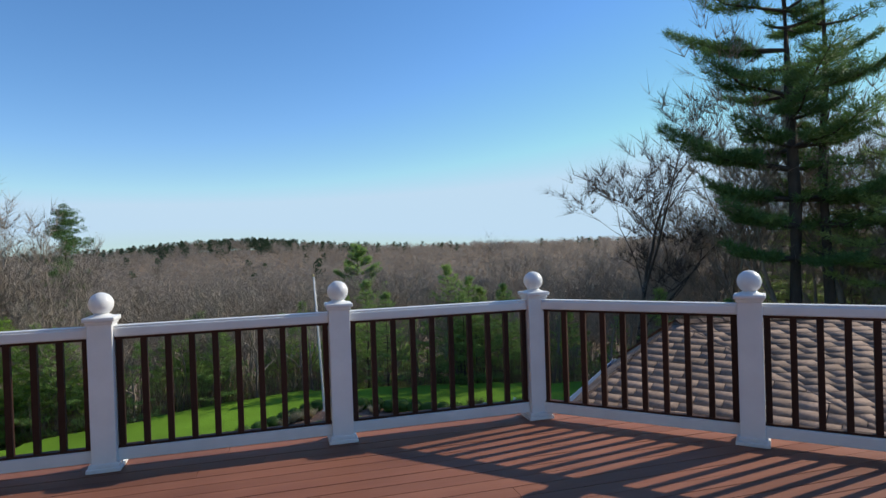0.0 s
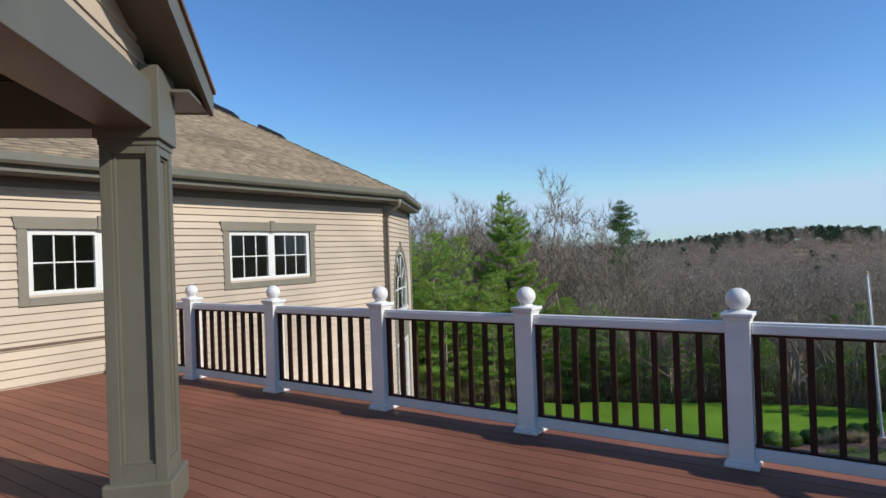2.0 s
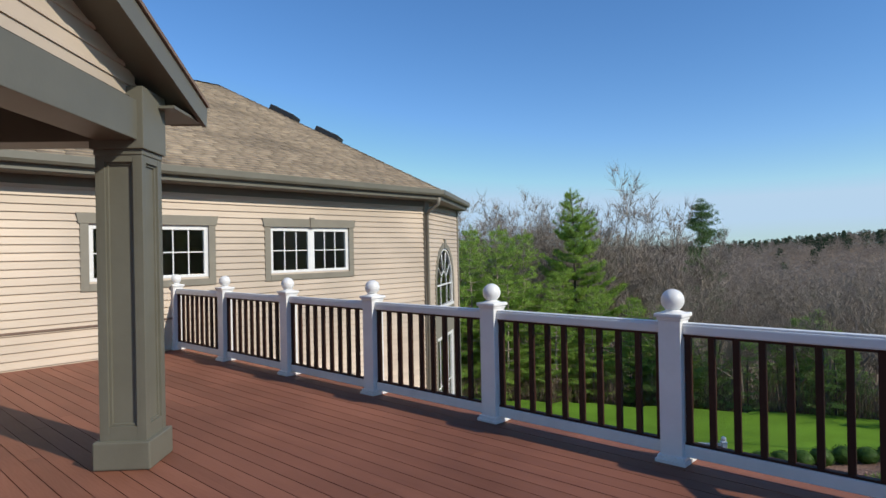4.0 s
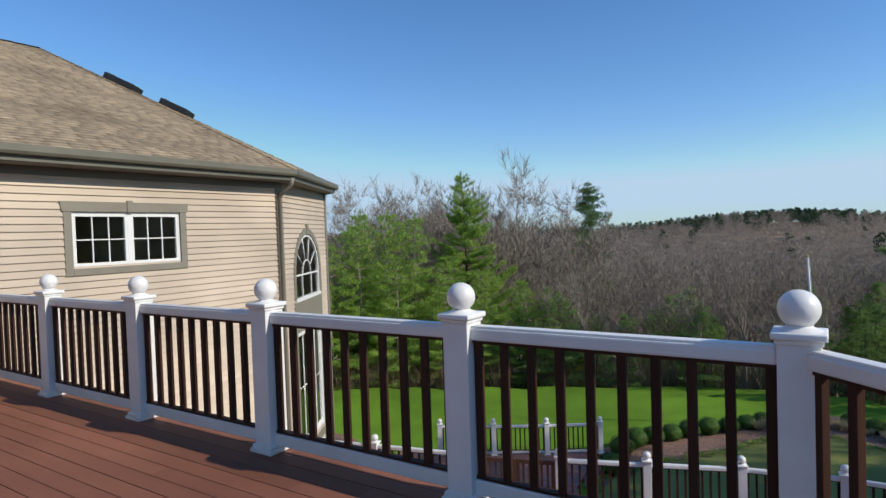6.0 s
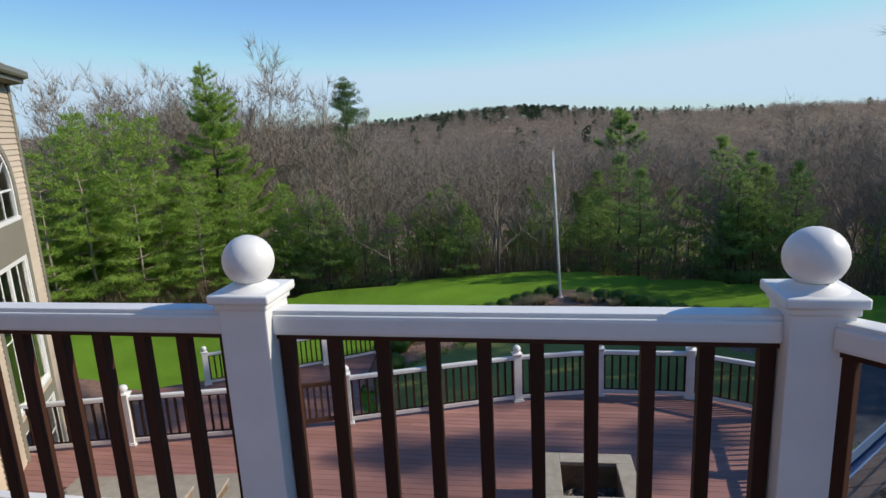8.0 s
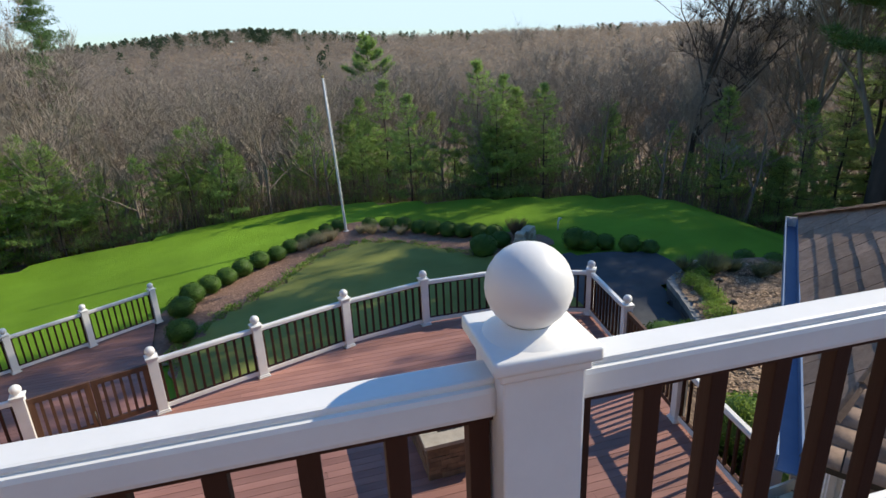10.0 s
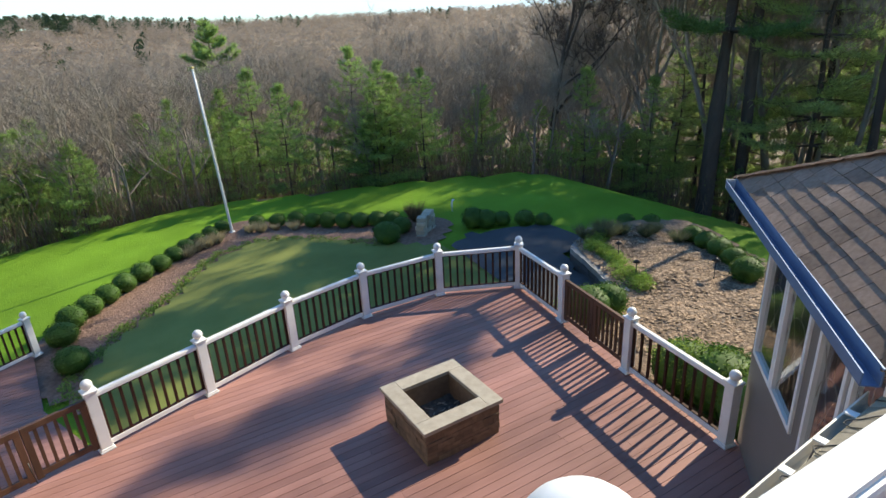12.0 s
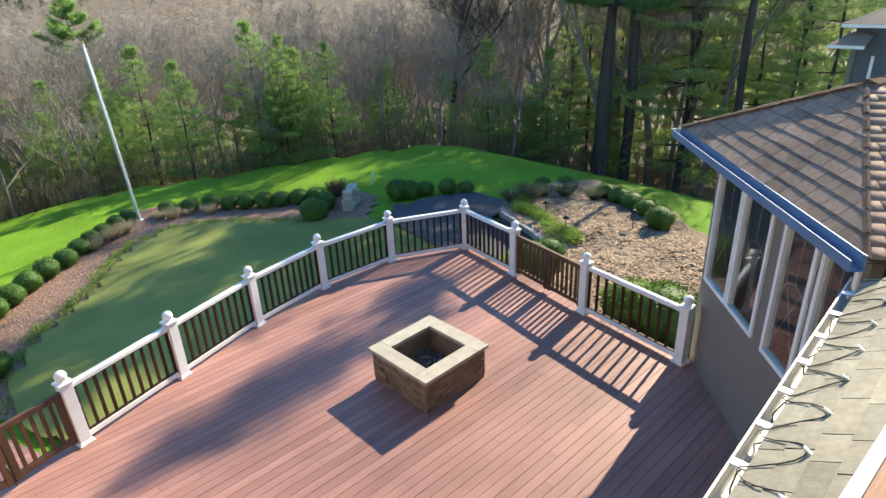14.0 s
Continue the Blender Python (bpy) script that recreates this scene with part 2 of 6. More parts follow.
def prism(points, z0, z1, bm=None):
    """A flat outline in plan, raised from z0 to z1."""
    bm = bm or bmesh.new()
    lo = [bm.verts.new((x, y, z0)) for x, y in points]
    hi = [bm.verts.new((x, y, z1)) for x, y in points]
    n = len(points)
    bm.faces.new(hi)
    bm.faces.new(lo[::-1])
    for i in range(n):
        bm.faces.new((lo[i], lo[(i + 1) % n], hi[(i + 1) % n], hi[i]))
    bmesh.ops.recalc_face_normals(bm, faces=bm.faces)
    return bm


def sheet(points, thick, bm=None):
    """A flat polygon in space, given a thickness below it."""
    bm = bm or bmesh.new()
    p = [Vector(q) for q in points]
    n = (p[1] - p[0]).cross(p[2] - p[0]).normalized()
    if n.z < 0:
        p = p[::-1]
        n = -n
    hi = [bm.verts.new(q) for q in p]
    lo = [bm.verts.new(q - n * thick) for q in p]
    bm.faces.new(hi)
    bm.faces.new(lo[::-1])
    for i in range(len(p)):
        bm.faces.new((lo[i], lo[(i + 1) % len(p)], hi[(i + 1) % len(p)], hi[i]))
    bmesh.ops.recalc_face_normals(bm, faces=bm.faces)
    return bm


def lathe(profile, sides=20, bm=None, centre=(0, 0)):
    """Rings of (radius, z) round an upright axis."""
    bm = bm or bmesh.new()
    rings = []
    for r, z in profile:
        if r < 1e-5:
            rings.append([bm.verts.new((centre[0], centre[1], z))])
        else:
            rings.append([bm.verts.new((centre[0] + r * math.cos(2 * math.pi * i / sides), centre[1] + r * math.sin(2 * math.pi * i / sides), z)) for i in range(sides)])
    for a, b in zip(rings, rings[1:]):
        for i in range(sides):
            j = (i + 1) % sides
            q = [a[i % len(a)], a[j % len(a)], b[j % len(b)], b[i % len(b)]]
            q = [v for k, v in enumerate(q) if v not in q[:k]]
            if len(q) > 2:
                bm.faces.new(q)
    bmesh.ops.recalc_face_normals(bm, faces=bm.faces)
    for f in bm.faces:
        f.smooth = True
    return bm


def tube(points, radii, sides=6, bm=None):
    """A tapered tube along points."""
    bm = bm or bmesh.new()
    rings = []
    pts = [Vector(p) for p in points]
    for i, p in enumerate(pts):
        way = (pts[min(i + 1, len(pts) - 1)] - pts[max(i - 1, 0)]).normalized()
        q = way.to_track_quat("Z", "Y")
        rings.append([bm.verts.new(p + q @ Vector((radii[i] * math.cos(2 * math.pi * k / sides), radii[i] * math.sin(2 * math.pi * k / sides), 0))) for k in range(sides)])
    for a, b in zip(rings, rings[1:]):
        for k in range(sides):
            f = bm.faces.new((a[k], a[(k + 1) % sides], b[(k + 1) % sides], b[k]))
            f.smooth = True
    bm.faces.new(rings[0][::-1])
    bm.faces.new(rings[-1])
    return bm


def raw_mesh(name, verts, tris, material, smooth=False):
    """A mesh from numpy arrays of triangles."""
    data = bpy.data.meshes.new(name)
    v = np.asarray(verts, np.float32)
    f = np.asarray(tris, np.int32)
    data.vertices.add(len(v))
    data.vertices.foreach_set("co", v.ravel())
    data.loops.add(f.size)
    data.loops.foreach_set("vertex_index", f.ravel())
    data.polygons.add(len(f))
    data.polygons.foreach_set("loop_start", np.arange(0, f.size, 3, dtype=np.int32))
    if smooth:
        data.polygons.foreach_set("use_smooth", np.ones(len(f), bool))
    data.update(calc_edges=True)
    data.materials.append(material)
    return data


def scatter(name, template, places, material):
    """Many turned and scaled copies of a template, joined in one mesh: places are (x, y, z, size, turn)."""
    tv, tf = template
    vs, fs = [], []
    for i, (x, y, z, s, a) in enumerate(places):
        c, d = math.cos(a) * s, math.sin(a) * s
        v = np.empty_like(tv)
        v[:, 0] = tv[:, 0] * c - tv[:, 1] * d + x
        v[:, 1] = tv[:, 0] * d + tv[:, 1] * c + y
        v[:, 2] = tv[:, 2] * s + z
        vs.append(v)
        fs.append(tf + i * len(tv))
    return raw_mesh(name, np.concatenate(vs), np.concatenate(fs), material)


# ---- plan ----
STEP = 1.648                        # between the posts of the upper rail
ZL = -4.285                         # lower deck
DIAG = Vector((0.7071, -0.7071, 0))  # the rail beyond the corner
UP_POSTS = [(-STEP * (6 - i), 0.0) for i in range(7)]
DIAG_POSTS = [(DIAG.x * 1.64 * i, DIAG.y * 1.64 * i) for i in range(1, 5)]
LOW_POSTS = [(-4.72, 8.69), (-3.08, 9.30), (-1.42, 9.92), (0.27, 10.32), (2.08, 10.32), (3.75, 9.59), (3.54, 7.82), (3.27, 5.81), (3.05, 3.73)]
LEFT_POSTS = [(-6.47, 8.09), (-8.73, 7.52), (-10.9, 6.95)]


# ---- ground ----
def lawn_edge(x):
    if x > 0:
        return max(27.6 - 0.5 * x, 8)
    return 27.3 if x > -14 else max(27.3 - 0.72 * (-14 - x), 8)


def ground_z(x, y):
    r = math.hypot(x, y)
    z = -5.65 + (0.03 * min(x, 10) if x > 0 else 0.08 * max(x, -14))
    z -= 0.018 * max(min(y, 40) - 14, 0) + 0.35 * max(min(x, 24) - 13, 0)
    d = max(y - lawn_edge(x), 0)
    z -= 0.30 * d if d < 25 else 7.5 + 0.12 * (d - 25)
    z = max(z, -19.0 - 0.004 * r)
    far = max(r - 330, 0)
    ang = math.degrees(math.atan2(x, y))
    hump = 10.5 + 13 * math.exp(-((ang + 4) / 9.0) ** 2) + 1.5 * math.exp(-((ang - 42) / 14.0) ** 2) + 4 * math.exp(-((ang + 40) / 18.0) ** 2)
    z += hump * (1 - math.exp(-(far / 250.0) ** 2)) if far else 0
    if r > 60:
        z += 1.2 * noise.noise((x * 0.012, y * 0.012, 0)) * min((r - 60) / 60, 1)
    return z


def ground_mesh():
    rs = [0, 2, 4, 6, 8, 10, 12, 14, 16, 18, 20, 22, 24, 26, 28, 30, 32, 34, 36, 39, 42, 46, 50, 56, 62, 70, 80, 92, 106, 122, 140, 165, 195, 230, 270, 310, 350, 400, 460, 530, 610, 700, 800, 900, 1000, 1150, 1350, 1700, 2300, 3200, 4600]
    n = 128
    vs, fs = [(0, 0, ground_z(0, 0))], []
    for r in rs[1:]:
        for k in range(n):
            a = 2 * math.pi * k / n
            x, y = r * math.sin(a), r * math.cos(a)
            vs.append((x, y, ground_z(x, y) - 0.4 * min(max(1 - (y - lawn_edge(x)) / 2.5, 0), 1)))
    for k in range(n):
        fs.append((0, 1 + (k + 1) % n, 1 + k))
    for i in range(len(rs) - 2):
        a, b = 1 + i * n, 1 + (i + 1) * n
        for k in range(n):
            l = (k + 1) % n
            fs += [(a + k, a + l, b + l), (a + k, b + l, b + k)]
    return raw_mesh("ground", vs, fs, WOODFLOOR, True)


ground = tagged(new("ground", ground_mesh()), "brown leaf-covered woodland ground falling into a valley", "ground", kind="structure")


def draped(name, outline, lift, material, label, category, cell=0.8):
    """A patch of ground cover laid over the land inside an outline."""
    xs = [p[0] for p in outline]
    ys = [p[1] for p in outline]

    def inside(x, y):
        hit = False
        for (x0, y0), (x1, y1) in zip(outline, outline[1:] + outline[:1]):
            if (y0 > y) != (y1 > y) and x < (x1 - x0) * (y - y0) / (y1 - y0) + x0:
                hit = not hit
        return hit

    def nearest(x, y):
        best = None
        for (x0, y0), (x1, y1) in zip(outline, outline[1:] + outline[:1]):
            l2 = (x1 - x0) ** 2 + (y1 - y0) ** 2
            k = min(max(((x - x0) * (x1 - x0) + (y - y0) * (y1 - y0)) / l2, 0), 1)
            p = (x0 + k * (x1 - x0), y0 + k * (y1 - y0))
            d = math.hypot(p[0] - x, p[1] - y)
            if best is None or d < best[0]:
                best = (d, p)
        return best

    nx = int((max(xs) - min(xs)) / cell) + 2
    ny = int((max(ys) - min(ys)) / cell) + 2
    x0, y0 = min(xs) - cell / 2, min(ys) - cell / 2
    idx, vs, fs = {}, [], []

    def vert(i, j):
        if (i, j) not in idx:
            x, y = x0 + i * cell, y0 + j * cell
            if not inside(x, y):
                x, y = nearest(x, y)[1]
            idx[i, j] = len(vs)
            vs.append((x, y, ground_z(x, y) + lift))
        return idx[i, j]

    for i in range(nx):
        for j in range(ny):
            if inside(x0 + (i + 0.5) * cell, y0 + (j + 0.5) * cell):
                a, b, c, d = vert(i, j), vert(i + 1, j), vert(i + 1, j + 1), vert(i, j + 1)
                fs += [(a, b, c), (a, c, d)]
    return tagged(new(name, raw_mesh(name, vs, fs, material, True)), label, category, kind="structure")


def smooth_outline(points, steps=5):
    out = []
    n = len(points)
    for i in range(n):
        p0, p1, p2, p3 = (points[(i + k - 1) % n] for k in range(4))
        for s in range(steps):
            t = s / steps
            out.append(tuple(0.5 * (2 * p1[k] + (p2[k] - p0[k]) * t + (2 * p0[k] - 5 * p1[k] + 4 * p2[k] - p3[k]) * t * t + (3 * p1[k] - p0[k] - 3 * p2[k] + p3[k]) * t ** 3) for k in (0, 1)))
    return out


lawn = draped("lawn", smooth_outline([(-40, 5), (-30, 16), (-22.7, 21.1), (-15, 25.5), (-10.4, 26.8), (-3.5, 27.4), (0.2, 26.7), (4.0, 25.0), (8.8, 22.9), (12.9, 21.0), (15.0, 19.2), (17.0, 15), (17, 8), (15, 3), (9, 0), (-9, 2), (-30, -4)]), 0.03, LAWN, "mown bright green spring lawn curving along the woods", "lawn", 1.0)
bed = draped("mulch_bed", smooth_outline([(-6.7, 15.0), (-6.5, 17.5), (-5.4, 19.1), (-3.8, 20.6), (-1.8, 22.4), (-0.4, 23.3), (0.9, 22.7), (2.5, 21.0), (4.4, 19.4), (6.1, 18.3), (6.3, 16.8), (4.5, 15.2), (0, 12.0), (-4.5, 12.0)]), 0.08, MULCH, "red-brown mulch bed behind the clipped shrubs", "garden bed", 0.45)
draped("mulch_strip", smooth_outline([(-18.5, 15.3), (-15.1, 14.6), (-13.1, 14.4), (-11.2, 13.9), (-12.45, 13.2), (-12.45, 9.2), (-18.5, 9.0)], 2), 0.08, MULCH, "red-brown mulch strip between the lawn and the landing", "garden bed", 0.5)
green = draped("putting_green", smooth_outline([(-5.6, 13.2), (-5.1, 15.2), (-4.2, 16.4), (-3.0, 17.5), (-2.3, 18.5), (-1.3, 19.7), (0.4, 20.0), (1.9, 18.9), (3.3, 17.1), (4.8, 15.7), (5.5, 13.3), (4.6, 10.8), (0, 10.6), (-4, 10.2)]), 0.14, GREEN, "smooth pale putting green turf with tree shadows", "putting green", 0.45)

# ---- rail posts and rail sections ----
def make_post(place, label, group, turn=0.0):
    post = thing("rail_post", place, label, "railing post", group, turn=turn)
    part("shaft", box(-0.080, 0.080, -0.080, 0.080, 0.0, 1.055, 0.006), WHITE, post)
    bm = box(-0.110, 0.110, -0.110, 0.110, 0.002, 0.030, 0.006)
    box(-0.098, 0.098, -0.098, 0.098, 0.028, 0.058, 0.01, bm)
    part("skirt", bm, WHITE, post)
    bm = box(-0.088, 0.088, -0.088, 0.088, 1.020, 1.042, 0.005)
    box(-0.102, 0.102, -0.102, 0.102, 1.042, 1.072, 0.007, bm)
    lathe([(0.09, 1.070), (0.078, 1.078), (0.055, 1.086), (0.048, 1.094)], 20, bm)
    part("cap", bm, WHITE, post)
    r = 0.081
    part("ball", lathe([(0, 1.161 - r)] + [(r * math.sin(math.pi * k / 14), 1.161 - r * math.cos(math.pi * k / 14)) for k in range(1, 14)] + [(0, 1.161 + r)], 28), WHITE, post, "white ball finial")
    return post


first_post = make_post((*UP_POSTS[0], 0), "white vinyl rail post with a ball finial on the upper deck", "upper deck posts")
for x, y in UP_POSTS[1:]:
    copy_thing(first_post, pose(x, y, 0))
for x, y in DIAG_POSTS:
    copy_thing(first_post, pose(x, y, 0, 0, 0, -45))
low_post = make_post((*LOW_POSTS[0], ZL), "white vinyl rail post with a ball finial on the lower deck", "lower deck posts", 18)
for i, (x, y) in enumerate(LOW_POSTS[1:]):
    copy_thing(low_post, pose(x, y, ZL, 0, 0, (20, 20, 8, -10, -35, 82, 82, 82)[i]))
for x, y in LEFT_POSTS:
    copy_thing(low_post, pose(x, y, ZL, 0, 0, 12))

BALUSTER = bpy.data.meshes.new("baluster")
box(-0.021, 0.021, -0.019, 0.019, 0.155, 0.908, 0.003).to_mesh(BALUSTER)
BALUSTER.materials.append(BROWN)


def rail_section(a, b, z, label, group, count=10):
    ax, ay = a
    bx, by = b
    length = math.hypot(bx - ax, by - ay)
    sec = thing("railing_section", (ax, ay, z), label, "railing", group, turn=math.degrees(math.atan2(by - ay, bx - ax)))
    x0, x1 = 0.078, length - 0.078
    bm = box(x0, x1, -0.046, 0.046, 0.925, 0.992, 0.012)
    box(x0, x1, -0.036, 0.036, 0.988, 1.006, 0.008, bm)
    part("top_rail", bm, WHITE, sec)
    part("bottom_rail", box(x0, x1, -0.036, 0.036, 0.055, 0.140, 0.008), WHITE, sec)
    part("upper_channel", box(x0 + 0.002, x1 - 0.002, -0.024, 0.024, 0.906, 0.924), BROWN, sec, "dark brown channel under the white top rail")
    part("lower_channel", box(x0 + 0.002, x1 - 0.002, -0.024, 0.024, 0.141, 0.157), BROWN, sec)
    for k in range(count):
        x = x0 + 0.028 + (x1 - x0 - 0.056) * k / (count - 1)
        share("baluster", BALUSTER, sec, pose(x, 0, 0))
    return sec


UP_LABEL = "white rail section with dark brown square balusters on the upper deck"
for a, b in zip(UP_POSTS, UP_POSTS[1:]):
    rail_section(a, b, 0, UP_LABEL, "upper deck railing")
for a, b in zip([UP_POSTS[-1]] + DIAG_POSTS, DIAG_POSTS):
    rail_section(a, b, 0, UP_LABEL, "upper deck railing")
LOW_LABEL = "white rail section with dark brown balusters round the lower deck"
for i, (a, b) in enumerate(zip(LOW_POSTS, LOW_POSTS[1:])):
    if i != 6:
        rail_section(a, b, ZL, LOW_LABEL, "lower deck railing", 11)
rail_section(LEFT_POSTS[0], LEFT_POSTS[1], ZL, LOW_LABEL, "lower deck railing", 14)
rail_section(LEFT_POSTS[1], LEFT_POSTS[2], ZL, LOW_LABEL, "lower deck railing", 13)


def gate(a, b, label, count=5):
    """A pair of wooden gate leaves between two posts."""
    ax, ay = a
    bx, by = b
    length = math.hypot(bx - ax, by - ay)
    turn = math.degrees(math.atan2(by - ay, bx - ax))
    half = (length - 0.17) / 2
    for k in (0, 1):
        x0 = 0.08 + k * (half + 0.01)
        g = thing("gate_leaf", (ax, ay, ZL), label, "gate", "gate leaves", turn=turn)
        x1 = x0 + half
        part("top_rail", box(x0, x1, -0.03, 0.03, 0.86, 0.95, 0.006), GATE, g)
        part("bottom_rail", box(x0, x1, -0.025, 0.025, 0.10, 0.19, 0.006), GATE, g)
        for x in (x0 + 0.045, x1 - 0.045):
            part("stile", box(x - 0.045, x + 0.045, -0.028, 0.028, 0.07, 0.93, 0.006), GATE, g)
        for j in range(count):
            x = x0 + 0.10 + (half - 0.20) * (j + 0.5) / count
            part("baluster", box(x - 0.022, x + 0.022, -0.018, 0.018, 0.19, 0.86), GATE, g)
        if k == 0:
            part("latch", tube([(x1 - 0.03, -0.04, 0.42), (x1 - 0.03, -0.07, 0.30), (x1 - 0.01, -0.05, 0.05)], [0.008] * 3, 6), BLACK, g, "steel drop bolt")


gate(LEFT_POSTS[0], LOW_POSTS[0], "brown stained wooden deck gate leaf, closed")
gate(LOW_POSTS[6], LOW_POSTS[7], "brown stained wooden deck gate leaf, closed", 6)

# ---- house wall with lapped boards ----


def slots(z, openings, length):
    """The stretches of a course at height z that the openings leave."""
    cuts = []
    for x0, x1, z0, z1, spring in openings:
        if z0 <= z <= z1:
            if spring is not None and z > spring:
                w = (x1 - x0) / 2 * math.sqrt(max(1 - ((z - spring) / (z1 - spring)) ** 2, 0))
                cuts.append(((x0 + x1) / 2 - w, (x0 + x1) / 2 + w))
            else:
                cuts.append((x0, x1))
    out, x = [], 0.0
    for c0, c1 in sorted(cuts):
        if c0 > x:
            out.append((x, c0))
        x = max(x, c1)
    if x < length:
        out.append((x, length))
    return out


def clad_wall(name, origin, turn, length, z0, z1, openings, label, step=0.115):
    wall = thing(name, origin, label, "wall", kind="structure", turn=turn)
    bm = bmesh.new()
    rows = int((z1 - z0) / step)
    for r in range(rows):
        z = z0 + r * step
        top = z1 if r == rows - 1 else z + step
        for a, b in slots(z + step / 2, openings, length):
            box(a, b, 0.0, 0.16, z, top, 0, bm)
            s = bmesh.new()
            v = [s.verts.new(p) for x in (a + 0.001, b - 0.001) for p in ((x, -0.002, z), (x, -0.034, z), (x, -0.006, z + step + 0.006), (x, -0.002, z + step + 0.006))]
            for q in ((0, 1, 2, 3), (7, 6, 5, 4), (1, 5, 6, 2), (0, 4, 5, 1), (2, 6, 7, 3)):
                s.faces.new([v[k] for k in q])
            bmesh.ops.recalc_face_normals(s, faces=s.faces)
            part("clapboard", s, SIDING, wall)
    part("backing", bm, SIDING, wall)
    return wall


W2 = (1.76 + 12, 3.64 + 12, 1.15, 2.06)
W1 = (-1.30 + 12, 0.58 + 12, 1.15, 2.06)
main_open = [(*W1, None), (*W2, None)]
clad_wall("wall_west", (-9.9, -12.0, 0), 90, 17.98, -6.3, 2.74, main_open, "beige clapboard house wall beside the upper deck")
ARCH = (0.95, 3.05, 0.06, 1.62, 0.62)
TALL = (0.95, 3.05, -3.45, -0.72, None)
LOWW = (0.95, 3.05, -5.35, -3.75, None)
clad_wall("wall_bay", (-9.9, 5.98, 0), 120, 3.95, -6.3, 2.74, [ARCH, TALL, LOWW], "beige clapboard angled house wall with tall windows")
OUTER = [(-9.9, -12), (-9.9, 5.98), (-11.875, 9.40), (-17.0, 11.5), (-24, 9), (-24, -12)]
# unseen walls, added to block light so the rooms stay dark behind the windows
for i, (a, b) in enumerate(((2, 3), (3, 4), (4, 5), (5, 0))):
    (ax, ay), (bx, by) = OUTER[a], OUTER[b]
    w = thing("wall_house_back", (ax, ay, 0), "added unseen beige wall that keeps light out of the house", "wall", kind="structure", turn=math.degrees(math.atan2(by - ay, bx - ax)))
    part("backing", box(0, math.hypot(bx - ax, by - ay), 0, 0.16, -6.3, 2.74), SIDING, w)


def pane_grid(win, x0, x1, z0, z1, cols, rows, y=0.03):
    """A white sash with bars and one pane to each light."""
    f = 0.045
    bm = box(x0, x1, y - 0.03, y + 0.03, z0, z0 + f, 0.004)
    box(x0, x1, y - 0.03, y + 0.03, z1 - f, z1, 0.004, bm)
    box(x0, x0 + f, y - 0.028, y + 0.028, z0 + f, z1 - f, 0.004, bm)
    box(x1 - f, x1, y - 0.028, y + 0.028, z0 + f, z1 - f, 0.004, bm)
    sash = part("sash", bm, WINDOW_WHITE, win, "white window sash")
    w, h = (x1 - x0 - 2 * f) / cols, (z1 - z0 - 2 * f) / rows
    for c in range(1, cols):
        part("glazing_bar", box(x0 + f + c * w - 0.009, x0 + f + c * w + 0.009, y - 0.012, y + 0.012, z0 + f, z1 - f), WINDOW_WHITE, sash)
    for r in range(1, rows):
        part("glazing_bar", box(x0 + f, x1 - f, y - 0.011, y + 0.011, z0 + f + r * h - 0.009, z0 + f + r * h + 0.009), WINDOW_WHITE, sash)
    for c in range(cols):
        for r in range(rows):
            p = part("pane", box(x0 + f + c * w + 0.006, x0 + f + (c + 1) * w - 0.006, y - 0.003, y + 0.003, z0 + f + r * h + 0.006, z0 + f + (r + 1) * h - 0.006), GLASS, sash)
            p.visible_shadow = False


def slider_window(name, x0, x1, z0, z1):
    win = thing(name, (-9.9, -12.0, 0), "white paired window with six lights a sash and grey trim", "window", kind="structure", turn=90)
    t = 0.11
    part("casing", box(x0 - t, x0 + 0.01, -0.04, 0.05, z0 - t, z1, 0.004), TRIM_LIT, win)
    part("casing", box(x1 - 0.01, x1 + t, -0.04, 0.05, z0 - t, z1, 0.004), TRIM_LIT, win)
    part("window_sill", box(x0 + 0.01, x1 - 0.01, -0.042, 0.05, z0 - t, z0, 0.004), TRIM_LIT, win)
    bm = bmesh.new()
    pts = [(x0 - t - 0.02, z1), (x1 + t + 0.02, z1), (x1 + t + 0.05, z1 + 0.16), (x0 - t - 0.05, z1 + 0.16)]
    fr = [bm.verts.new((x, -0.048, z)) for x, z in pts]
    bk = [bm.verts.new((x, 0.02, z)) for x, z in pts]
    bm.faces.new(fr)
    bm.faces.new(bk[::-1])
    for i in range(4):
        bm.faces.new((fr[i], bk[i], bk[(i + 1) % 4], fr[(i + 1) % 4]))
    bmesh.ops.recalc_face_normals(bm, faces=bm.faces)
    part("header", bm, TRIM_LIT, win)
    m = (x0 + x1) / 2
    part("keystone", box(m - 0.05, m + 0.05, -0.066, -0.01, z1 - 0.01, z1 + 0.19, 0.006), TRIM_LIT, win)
    bm = box(x0, x1, 0.0, 0.10, z0, z0 + 0.035)
    box(x0, x1, 0.0, 0.10, z1 - 0.035, z1, 0, bm)
    for x in (x0, m - 0.03, x1 - 0.035):
        box(x, x + (0.06 if x == m - 0.03 else 0.035), 0.0, 0.10, z0 + 0.035, z1 - 0.035, 0, bm)
    part("window_frame", bm, WINDOW_WHITE, win)
    pane_grid(win, x0 + 0.035, m - 0.03, z0 + 0.035, z1 - 0.035, 3, 2)
    pane_grid(win, m + 0.03, x1 - 0.035, z0 + 0.035, z1 - 0.035, 3, 2)
    return win


slider_window("window_1", *W1)
slider_window("window_2", *W2)


